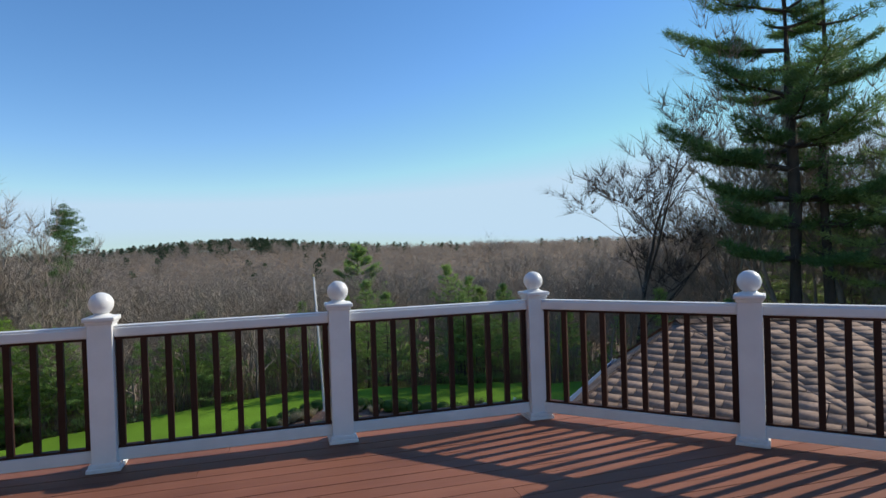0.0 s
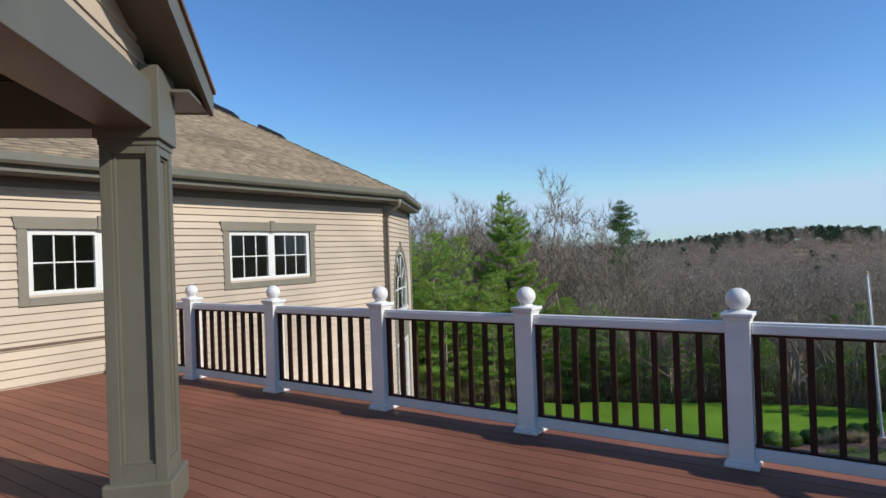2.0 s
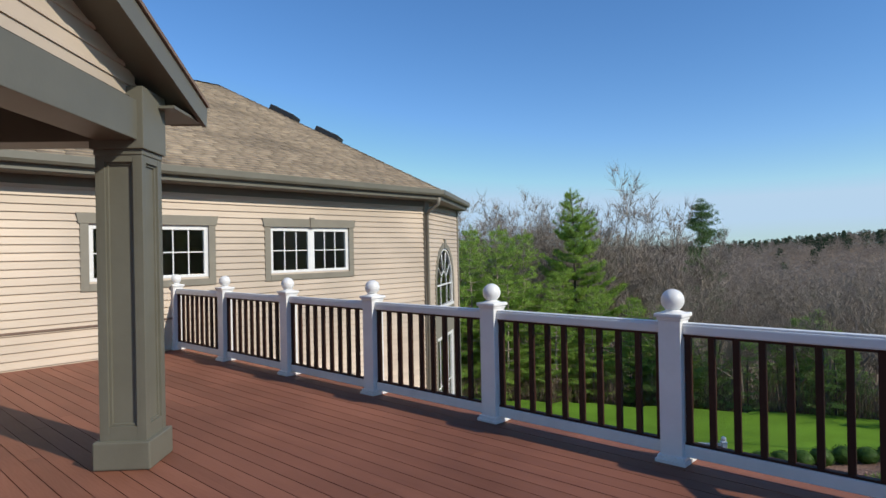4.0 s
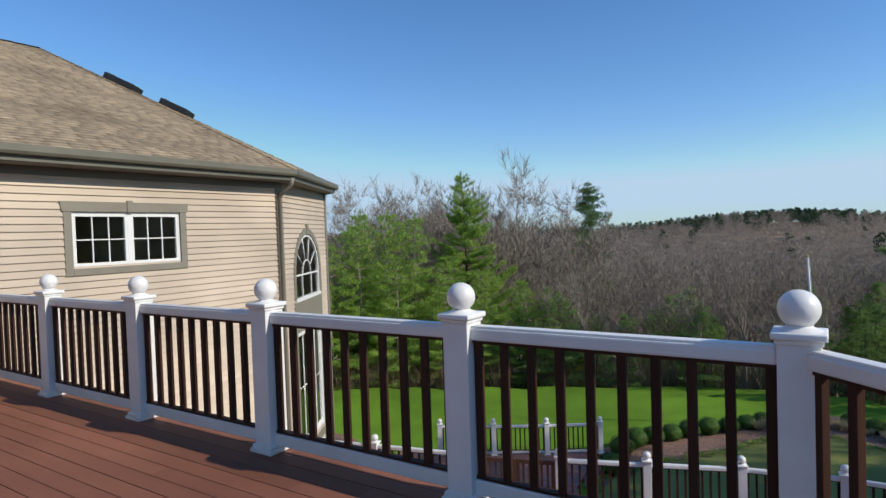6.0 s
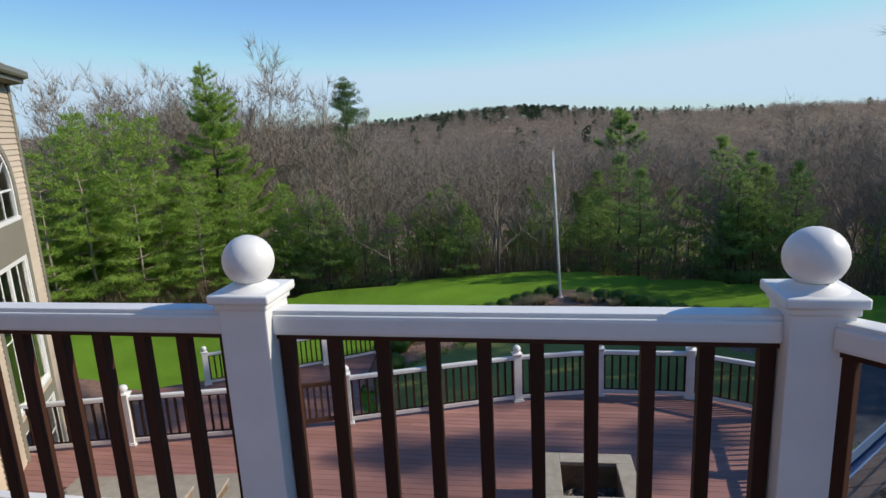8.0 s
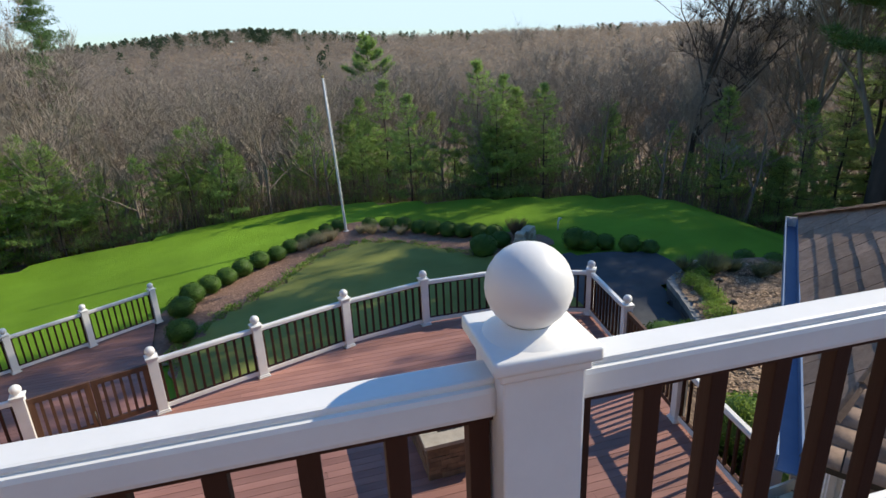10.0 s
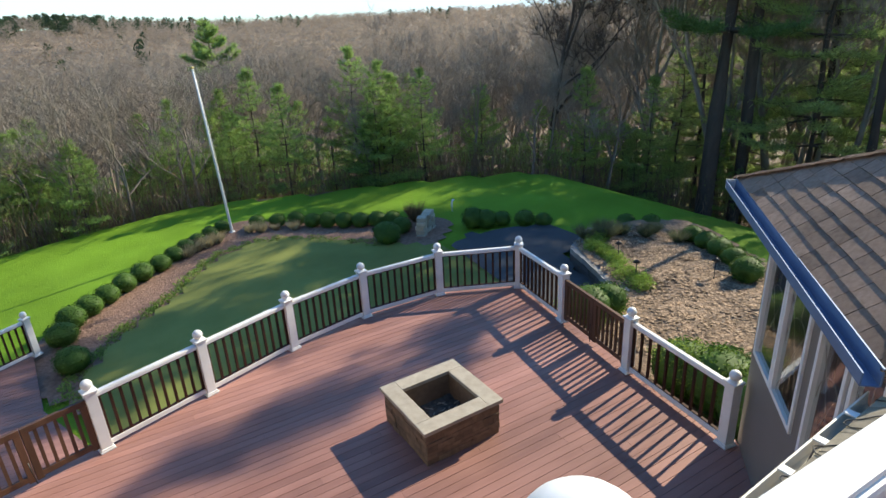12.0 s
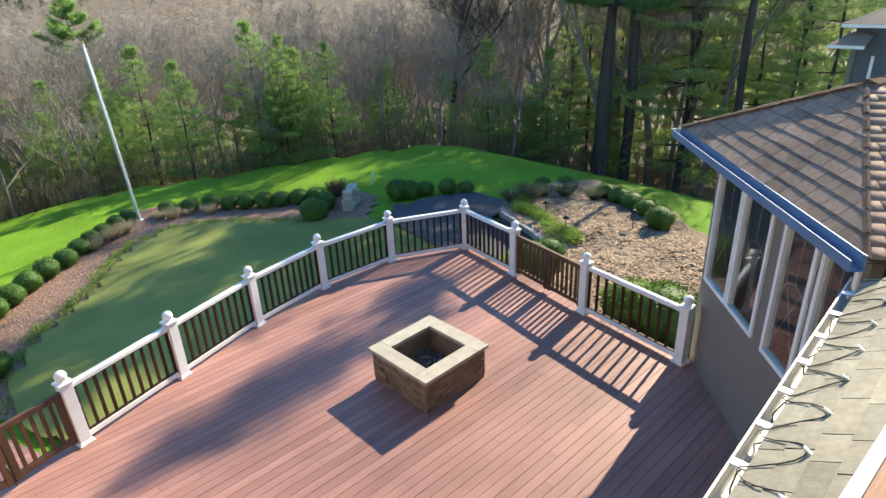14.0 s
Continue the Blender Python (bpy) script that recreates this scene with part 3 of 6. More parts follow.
def ring(points_in, points_out, y0, y1):
    """A flat band between two open lines in the wall's plane."""
    bm = bmesh.new()
    rows = [[bm.verts.new((x, y, z)) for x, z in pts] for pts, y in ((points_in, y0), (points_out, y0), (points_out, y1), (points_in, y1))]
    for a, b in ((0, 1), (1, 2), (2, 3), (3, 0)):
        for i in range(len(points_in) - 1):
            bm.faces.new((rows[a][i], rows[a][i + 1], rows[b][i + 1], rows[b][i]))
    bmesh.ops.recalc_face_normals(bm, faces=bm.faces)
    return bm


def arch_line(x0, x1, z0, z1, spring, grow=0.0, steps=24):
    m, w, h = (x0 + x1) / 2, (x1 - x0) / 2 + grow, z1 - spring + grow
    return [(x1 + grow, z0)] + [(m + w * math.cos(math.pi * k / steps), spring + h * math.sin(math.pi * k / steps)) for k in range(steps + 1)] + [(x0 - grow, z0)]


bay = (-9.9, 5.98, 0)
win = thing("window_arch", bay, "arched window with white frame, radiating bars and grey trim", "window", kind="structure", turn=120)
a = ARCH
part("casing", ring(arch_line(*a, grow=-0.01), arch_line(*a, grow=0.13), -0.045, 0.03), TRIM_LIT, win)
part("keystone", box(1.92, 2.08, -0.065, 0.0, 1.60, 1.86, 0.008), TRIM_LIT, win)
part("window_frame", ring(arch_line(*a, grow=-0.075), arch_line(*a, grow=-0.002), -0.02, 0.09), WINDOW_WHITE, win)
part("window_sill", box(0.95, 3.05, -0.05, 0.09, 0.0, 0.085, 0.006), WINDOW_WHITE, win)
bm = bmesh.new()
out = arch_line(*a, grow=-0.06)
for y in (0.02, 0.026):
    bm.faces.new([bm.verts.new((x, y, z)) for x, z in out])
part("pane", bm, GLASS, win).visible_shadow = False
part("glazing_bar", box(1.01, 2.99, 0.0, 0.018, 0.60, 0.64), WINDOW_WHITE, win)
for x in (1.62, 2.38):
    part("glazing_bar", box(x - 0.014, x + 0.014, 0.0, 0.018, 0.08, 0.60), WINDOW_WHITE, win)
part("glazing_bar", ring([(2.0 + 0.33 * math.cos(math.pi * k / 12), 0.62 + 0.33 * math.sin(math.pi * k / 12)) for k in range(13)], [(2.0 + 0.36 * math.cos(math.pi * k / 12), 0.62 + 0.36 * math.sin(math.pi * k / 12)) for k in range(13)], 0.0, 0.018), WINDOW_WHITE, win)
for k in range(1, 5):
    t = math.pi * k / 5
    p0, p1 = (2.0 + 0.35 * math.cos(t), 0.62 + 0.35 * math.sin(t)), (2.0 + 0.99 * math.cos(t), 0.62 + 0.94 * math.sin(t))
    part("glazing_bar", tube([(p0[0], 0.008, p0[1]), (p1[0], 0.008, p1[1])], [0.013, 0.013], 4), WINDOW_WHITE, win)
part("panel", box(0.80, 3.20, -0.035, 0.0, -0.72, 0.0, 0.004), TRIM_LIT, win, "grey panel under the arched window")
for name, (x0, x1, z0, z1, _) in (("window_tall", TALL), ("window_low", LOWW)):
    win = thing(name, bay, "tall white framed window in the angled wall", "window", kind="structure", turn=120)
    for p, q in ((x0 - 0.14, x0 + 0.01), (x1 - 0.01, x1 + 0.14)):
        part("casing", box(p, q, -0.04, 0.05, z0 - 0.12, z1, 0.004), TRIM_LIT, win)
    part("window_frame", ring([(x1 - 0.06, z0 + 0.06), (x1 - 0.06, z1 - 0.06), (x0 + 0.06, z1 - 0.06), (x0 + 0.06, z0 + 0.06), (x1 - 0.06, z0 + 0.06)], [(x1, z0), (x1, z1), (x0, z1), (x0, z0), (x1, z0)], -0.02, 0.09), WINDOW_WHITE, win)
    pane_grid(win, x0 + 0.06, 2.0, z0 + 0.06, z1 - 0.06, 2, 2)
    pane_grid(win, 2.0, x1 - 0.06, z0 + 0.06, z1 - 0.06, 2, 2)
    part("panel", box(0.80, 3.20, -0.035, 0.0, z0 - 0.32, z0 - 0.12, 0.004), TRIM_LIT, win)

corner = thing("corner_board", (-9.9, 5.98, 0), "brown-grey corner board of the house", "trim", kind="structure", turn=105)
part("board", box(-0.10, 0.10, -0.05, 0.02, -6.3, 2.73, 0.005), TRIM_LIT, corner)
corner = thing("corner_board", (-11.875, 9.40, 0), "pale corner board of the house", "trim", kind="structure", turn=120)
part("board", box(-0.12, 0.03, -0.05, 0.05, -6.3, 2.73, 0.005), TRIM_LIT, corner)
spout = thing("downspout", (-9.9, 5.98, 0), "brown-grey downspout with an elbow under the gutter", "downspout")
part("pipe", tube([(0.45, 0.02, 2.80), (0.42, 0.02, 2.66), (0.18, -0.02, 2.52), (0.08, -0.03, 2.38), (0.08, -0.03, -4.2)], [0.045] * 5, 8), TRIM_LIT, spout)
trim = thing("trim_band", (-9.9, -12, 0), "dark weathered ledge along the house wall", "trim", kind="structure", turn=90)
part("ledge", box(0, 12.05, -0.05, 0.0, 0.505, 0.535, 0.004), SHINGLE_GREY, trim)

# ---- main roof ----
R = (-17.5, 4.7, 6.8)
E0, E1, E2 = (-9.48, -12.4, 2.97), (-9.48, 6.06, 2.97), (-11.62, 9.55, 2.97)
E3, E4, RB = (-17.0, 12.0, 2.97), (-24.6, 9.2, 2.97), (-17.5, -12.4, 6.8)
roof = thing("roof_main", (0, 0, 0), "tan asphalt shingle hip roof of the house", "roof", kind="structure")
FACES = [(E0, E1, R, RB), (E1, E2, R), (E2, E3, R), (E3, E4, R), (E4, (-25.5, -12.4, 2.97), RB, R)]
bm = bmesh.new()
for q in FACES:
    sheet(q, 0.06, bm)
part("deck", bm, SHINGLE, roof)
bm = sheet([(-9.48, -12.4, 2.745), (-9.48, 6.06, 2.745), (-11.62, 9.55, 2.745), (-12.2, 9.3, 2.745), (-10.0, 5.9, 2.745), (-10.0, -12.4, 2.745)], 0.012)
part("soffit", bm, SOFFIT, roof)


def clip(poly, a, b):
    """Keep what lies left of the line a-b, in the plane."""
    out = []
    n = len(poly)
    for i in range(n):
        p, q = poly[i], poly[(i + 1) % n]
        dp = (b[0] - a[0]) * (p[1] - a[1]) - (b[1] - a[1]) * (p[0] - a[0])
        dq = (b[0] - a[0]) * (q[1] - a[1]) - (b[1] - a[1]) * (q[0] - a[0])
        if dp >= 0:
            out.append(p)
        if (dp > 0) != (dq > 0) and abs(dp - dq) > 1e-9:
            k = dp / (dp - dq)
            out.append((p[0] + k * (q[0] - p[0]), p[1] + k * (q[1] - p[1])))
    return out


def shingle_pieces(face, step, tab, lift=0.012, seed=1):
    """Tabs laid in courses on a roof face whose first edge is the eave: vertex loops (top, bottom)."""
    rnd = random.Random(seed)
    p = [Vector(q) for q in face]
    ex = (p[1] - p[0]).normalized()
    n = ex.cross(p[2] - p[0]).normalized()
    if n.z < 0:
        n = -n
    ey = n.cross(ex)
    if ey.dot(p[2] - p[0]) < 0:
        ey = -ey
    flat = [((q - p[0]).dot(ex), (q - p[0]).dot(ey)) for q in p]
    area = sum(flat[i][0] * flat[(i + 1) % len(flat)][1] - flat[(i + 1) % len(flat)][0] * flat[i][1] for i in range(len(flat)))
    if area < 0:
        flat = flat[::-1]
    x0, x1 = min(q[0] for q in flat), max(q[0] for q in flat)
    top = max(q[1] for q in flat)
    y, row = 0.0, 0
    out = []
    while y < top:
        x = x0 - rnd.random() * tab
        while x < x1:
            w = tab * rnd.uniform(0.75, 1.2)
            j = rnd.uniform(-0.006, 0.006)
            poly = [(x, y + j), (x + w - 0.009, y + j), (x + w - 0.009, y + step), (x, y + step)]
            for i in range(len(flat)):
                poly = clip(poly, flat[i], flat[(i + 1) % len(flat)])
                if len(poly) < 3:
                    break
            if len(poly) >= 3:
                thick = lift * rnd.uniform(0.85, 1.15)
                hi = [p[0] + ex * q[0] + ey * q[1] + n * (0.004 + thick * (1 - 0.6 * (q[1] - y) / step)) for q in poly]
                lo = [p[0] + ex * q[0] + ey * q[1] + n * 0.001 for q in poly]
                out.append((hi, lo))
            x += w
        y += step
        row += 1
    return out


def shingle_stuff(face, step, tab, material, parent, lift=0.014, seed=1):
    vs, fs = [], []
    for hi, lo in shingle_pieces(face, step, tab, lift, seed):
        b, n = len(vs), len(hi)
        vs += [tuple(v) for v in hi] + [tuple(v) for v in lo]
        fs += [(b, b + i, b + i + 1) for i in range(1, n - 1)]
        for i in range(n):
            j = (i + 1) % n
            fs += [(b + i, b + n + i, b + n + j), (b + i, b + n + j, b + j)]
    data = raw_mesh("shingles", vs, fs, material)
    bm = bmesh.new()
    bm.from_mesh(data)
    bmesh.ops.recalc_face_normals(bm, faces=bm.faces)
    bm.to_mesh(data)
    bm.free()
    ob = new("shingles", data)
    ob.parent = parent
    ob["kind"] = "stuff"
    return ob


def shingle_parts(face, step, tab, material, parent, lift=0.014, seed=1):
    for hi, lo in shingle_pieces(face, step, tab, lift, seed):
        bm = bmesh.new()
        a = [bm.verts.new(v) for v in hi]
        b = [bm.verts.new(v) for v in lo]
        bm.faces.new(a)
        for i in range(len(a)):
            j = (i + 1) % len(a)
            bm.faces.new((a[i], b[i], b[j], a[j]))
        bmesh.ops.recalc_face_normals(bm, faces=bm.faces)
        part("shingle", bm, material, parent)


shingle_stuff(((-9.48, -5.0, 2.97), E1, R, (-17.5, -5.0, 6.8)), 0.145, 0.33, SHINGLE, roof, 0.018, 3)
shingle_stuff(FACES[1], 0.145, 0.33, SHINGLE, roof, 0.018, 4)


def cap_strip(a, b, width, material, parent, lift=0.03, length=0.3):
    """Ridge caps: short bent pieces along a hip."""
    a, b = Vector(a), Vector(b)
    n = max(int((b - a).length / length), 1)
    way = (b - a).normalized()
    side = way.cross(Vector((0, 0, 1))).normalized()
    upw = side.cross(way)
    bm = bmesh.new()
    for i in range(n):
        p, q = a + (b - a) * (i / n), a + (b - a) * ((i + 1) / n)
        v = [bm.verts.new(x) for x in (p - side * width + upw * (lift - width * 0.25), p + upw * (lift + 0.012), p + side * width + upw * (lift - width * 0.25), q - side * width + upw * (lift - width * 0.25 - 0.008), q + upw * lift, q + side * width + upw * (lift - width * 0.25 - 0.008))]
        bm.faces.new((v[0], v[1], v[4], v[3]))
        bm.faces.new((v[1], v[2], v[5], v[4]))
        bm.faces.new((v[0], v[2], v[1]))
    bmesh.ops.solidify(bm, geom=bm.faces[:], thickness=0.01)
    part("hip_caps", bm, material, parent)


for a, b in ((E2, R), (R, RB), (E1, R)):
    cap_strip(a, b, 0.13, SHINGLE, roof, 0.03)
gut = thing("gutter", (0, 0, 0), "grey-olive gutter and fascia along the house eave", "gutter")
for i, (a, b) in enumerate(((E0, E1), (E1, E2), (E2, E3))):
    a, b = Vector(a), Vector(b)
    seg = thing("gutter_run", (a.x, a.y, 0), "", "", turn=math.degrees(math.atan2(b.y - a.y, b.x - a.x)))
    seg.parent = gut
    length = (b - a).length
    prof = [(0.0, 2.745), (-0.02, 2.745), (-0.02, 2.83), (-0.10, 2.835), (-0.125, 2.875), (-0.125, 2.975), (-0.115, 2.975), (-0.112, 2.89), (0.0, 2.96)]
    bm = bmesh.new()
    l = [bm.verts.new((-0.02, y, z)) for y, z in prof]
    r = [bm.verts.new((length + 0.02, y, z)) for y, z in prof]
    for k in range(len(prof)):
        m = (k + 1) % len(prof)
        bm.faces.new((l[k], l[m], r[m], r[k]))
    bm.faces.new(l)
    bm.faces.new(r[::-1])
    bmesh.ops.recalc_face_normals(bm, faces=bm.faces)
    part("trough", bm, TRIM, seg)
# added dark strip: the eave's shadow on the wall, made as a board
eave_shadow = thing("frieze_board", (-9.9, -12, 0), "dark brown-grey strip standing for the eave's shadow on the wall", "trim", kind="structure", turn=90)
part("board", box(0, 17.97, -0.045, -0.03, 2.60, 2.735, 0.004), TRIM, eave_shadow)

hip = Vector(R) - Vector(E2)
for k0, k1 in ((0.69, 0.785), (0.51, 0.60)):
    p, q = Vector(E2) + hip * k0, Vector(E2) + hip * k1
    s = thing("skylight", tuple((p + q) / 2 + Vector((-0.35, 0.35, 0.10))), "dark framed roof skylight near the hip", "skylight", "skylights")
    s.matrix_world = Matrix.Translation((p + q) / 2 + Vector((-0.20, 0.25, 0.16))) @ hip.to_track_quat("X", "Z").to_matrix().to_4x4()
    h = (q - p).length / 2
    part("frame", box(-h, h, -0.35, 0.35, -0.12, 0.05, 0.02), BLACK, s)
    part("pane", box(-h + 0.08, h - 0.08, -0.28, 0.28, 0.05, 0.062), GLASS, s)

# ---- portico beside the path ----
N = Vector((0.7071, 0.7071, 0))
port = thing("portico", (-4.765, -2.55, 0), "grey-olive gabled portico with square panelled columns on the deck", "portico", turn=-45)
port.scale = (1, 1, 1.035)
# local x runs along the front, local y points out of the front


def column(x, y):
    c = thing("column", (x, y, 0), "", "")
    c.parent = port
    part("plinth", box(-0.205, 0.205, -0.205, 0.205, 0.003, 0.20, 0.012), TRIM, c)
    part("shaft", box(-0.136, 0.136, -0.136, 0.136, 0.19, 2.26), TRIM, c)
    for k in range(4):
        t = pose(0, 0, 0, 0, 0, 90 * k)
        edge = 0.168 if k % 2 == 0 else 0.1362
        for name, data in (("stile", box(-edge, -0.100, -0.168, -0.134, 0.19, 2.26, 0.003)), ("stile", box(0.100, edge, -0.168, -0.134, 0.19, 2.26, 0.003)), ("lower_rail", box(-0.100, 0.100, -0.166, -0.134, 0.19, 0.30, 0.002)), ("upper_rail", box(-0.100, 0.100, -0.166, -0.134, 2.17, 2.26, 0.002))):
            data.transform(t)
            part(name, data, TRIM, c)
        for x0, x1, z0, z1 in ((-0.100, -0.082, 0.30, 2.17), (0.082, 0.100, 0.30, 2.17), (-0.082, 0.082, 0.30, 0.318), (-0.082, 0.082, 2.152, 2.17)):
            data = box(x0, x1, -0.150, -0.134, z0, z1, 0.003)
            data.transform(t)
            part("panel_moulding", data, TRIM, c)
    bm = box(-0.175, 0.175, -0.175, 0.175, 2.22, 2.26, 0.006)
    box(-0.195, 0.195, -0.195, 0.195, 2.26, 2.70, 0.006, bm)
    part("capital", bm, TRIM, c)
    return c


SPAN, DEEP = 4.4, 2.6
column(0, 0)
column(SPAN, 0)
column(0, -DEEP)
column(SPAN, -DEEP)
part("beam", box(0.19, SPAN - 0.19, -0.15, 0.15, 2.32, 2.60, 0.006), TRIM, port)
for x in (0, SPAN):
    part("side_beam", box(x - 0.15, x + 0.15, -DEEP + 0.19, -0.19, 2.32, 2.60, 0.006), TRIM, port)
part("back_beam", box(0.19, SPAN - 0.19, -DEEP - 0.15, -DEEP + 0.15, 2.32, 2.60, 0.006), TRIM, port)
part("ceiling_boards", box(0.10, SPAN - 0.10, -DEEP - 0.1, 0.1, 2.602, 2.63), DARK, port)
MID, RISE, LOW_X = SPAN / 2, 0.29, -0.68
PEAK = 2.77 + RISE * (MID - LOW_X)
for k in range(14):
    z = 2.60 + k * 0.115
    half = (PEAK - 0.20 - z) / RISE
    if half > 0.05:
        part("gable_board", box(MID - min(half, SPAN / 2 - 0.05), MID + min(half, SPAN / 2 - 0.05), 0.05, 0.075 - 0.0, z, z + 0.112), SIDING, port)
        part("gable_board", box(MID - min(half, SPAN / 2 - 0.05), MID + min(half, SPAN / 2 - 0.05), 0.075, 0.086, z, z + 0.03), SIDING, port)
for sgn in (-1, 1):
    def gp(x, y, z):
        return (MID + sgn * (x - MID), y, z)
    part("roof_slope", sheet([gp(LOW_X, 0.38, 2.77), gp(MID, 0.38, PEAK), gp(MID, -DEEP - 0.4, PEAK), gp(LOW_X, -DEEP - 0.4, 2.77)], 0.03), SHINGLE_FAR, port, "shingled portico roof slope")
    part("rake_board", sheet([gp(LOW_X, 0.36, 2.735), gp(MID, 0.36, PEAK - 0.035), gp(MID, 0.325, PEAK - 0.036), gp(LOW_X, 0.325, 2.736)], 0.17), TRIM, port)
    part("rake_soffit", sheet([gp(LOW_X, 0.325, 2.61), gp(MID, 0.325, PEAK - 0.16), gp(MID, 0.05, PEAK - 0.16), gp(LOW_X, 0.05, 2.61)], 0.02), TRIM, port)
    x0, x1 = sorted((MID + sgn * (LOW_X - MID), MID + sgn * (-0.05 - MID)))
    part("eave_box", box(x0 + 0.01, x1 - 0.01, -DEEP - 0.4, 0.32, 2.60, 2.62), TRIM, port)
    x0, x1 = sorted((MID + sgn * (LOW_X - MID), MID + sgn * (LOW_X + 0.03 - MID)))
    part("fascia", box(x0, x1, -DEEP - 0.4, 0.32, 2.60, 2.74), TRIM, port)

# ---- lower roof under the deck edge, with gutter and heating cable ----
skirt = thing("roof_skirt", (0, 0, 0), "weathered tan shingle lower roof below the upper deck", "roof", kind="structure")


def eave_y(x):
    return 1.065 + 0.09 * max(x, -6.6)


S0, S1, S2, S3 = (-6.6, eave_y(-6.6), -0.83), (0.42, eave_y(0.42), -0.83), (0.05, 0.32, -0.36), (-6.6, 0.32, -0.735)
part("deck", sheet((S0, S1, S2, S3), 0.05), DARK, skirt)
part("deck", sheet(((-9.9, eave_y(-9.9), -0.83), S0, S3, (-9.9, 0.32, -0.735)), 0.05), SHINGLE_FAR, skirt)
EAVE_TURN = math.degrees(math.atan(0.09))
low_gut = thing("gutter", (-6.6, eave_y(-6.6), 0), "cream gutter with white hangers along the lower roof", "gutter", turn=EAVE_TURN)
GL = 7.02 / math.cos(radians(EAVE_TURN))
bm = bmesh.new()
prof = [(-0.02, -0.99), (0.08, -0.985), (0.105, -0.94), (0.105, -0.845), (0.092, -0.845), (0.09, -0.93), (0.07, -0.97), (-0.005, -0.975), (-0.01, -0.86), (-0.02, -0.86)]
l = [bm.verts.new((0, y, z)) for y, z in prof]
r = [bm.verts.new((GL + 0.05, y, z)) for y, z in prof]
for k in range(len(prof)):
    m = (k + 1) % len(prof)
    bm.faces.new((l[k], l[m], r[m], r[k]))
bm.faces.new(l)
bm.faces.new(r[::-1])
bmesh.ops.recalc_face_normals(bm, faces=bm.faces)
part("trough", bm, GUTTER_CREAM, low_gut)
for k in range(17):
    x = 0.2 + 0.41 * k
    part("hanger", box(x - 0.03, x + 0.03, -0.05, 0.10, -0.852, -0.838, 0.004), WINDOW_WHITE, low_gut, "white hanger strap")
cable = thing("heat_cable", (-6.6, eave_y(-6.6), 0), "black roof heating cable looped over the eave", "cable", turn=EAVE_TURN)


def on_skirt(x, y, lift):
    """A point over the lower roof, in the gutter's own frame."""
    c, s = math.cos(radians(EAVE_TURN)), math.sin(radians(EAVE_TURN))
    wx, wy = -6.6 + x * c - y * s, eave_y(-6.6) + x * s + y * c
    k = max((eave_y(wx) - wy) / 0.747, 0)
    return (x, y, -0.83 + 0.47 * k + lift)


pts = []
for k in range(200):
    x = 0.6 + 0.032 * k + 0.02 * math.sin(k * 0.9)
    loop = (0.5 - 0.5 * math.cos(2 * math.pi * k / 12.5)) ** 0.7
    pts.append(on_skirt(x, 0.05 - 0.27 * loop, 0.026))
part("loop_cable", tube(pts, [0.0042] * len(pts), 5), BLACK, cable)
for k in range(15):
    x, y, z = on_skirt(0.8 + 0.4 * k, -0.225, 0.03)
    bm = box(-0.012, 0.012, -0.032, 0.032, -0.006, 0.006, 0.002)
    bm.transform(pose(x, y, z, 35, 0, 20 * (k % 3)))
    part("clip", bm, WINDOW_WHITE, cable, "white cable clip")
pts = [(0.5 + 0.09 * k, 0.035 + 0.02 * math.sin(k * 1.7), -0.90 + 0.05 * math.sin(k * 0.9)) for k in range(70)]
part("run", tube(pts, [0.006] * len(pts), 5), BLACK, cable)

lower_wall = thing("wall_lower", (0, 0, 0), "beige lower storey wall under the upper deck", "wall", kind="structure")
part("backing", box(-9.9, 0.75, 0.10, 0.26, -6.2, -0.90), SIDING, lower_wall)

# ---- sunroom ----
sunroom = thing("sunroom", (0.85, 1.16, 0), "grey sunroom with tall white framed windows beside the lower deck", "sunroom", turn=46.2)
SL = 3.50
OPEN = [(0.10, 0.66, -2.73, -0.93, None), (0.76, 1.44, -2.73, -0.93, None), (1.72, 2.52, -2.73, -0.93, None), (2.56, 3.36, -2.73, -0.93, None)]
for a, b in slots(-1.5, OPEN, SL):
    part("pier", box(a, b, -0.12, 0, -2.73, -0.93), WALL_GREY, sunroom)
part("lower_panel", box(0, SL, -0.12, 0, -6.2, -2.73), WALL_GREY, sunroom)
part("lintel", box(0, SL, -0.12, 0, -0.93, -0.62), WALL_GREY, sunroom)
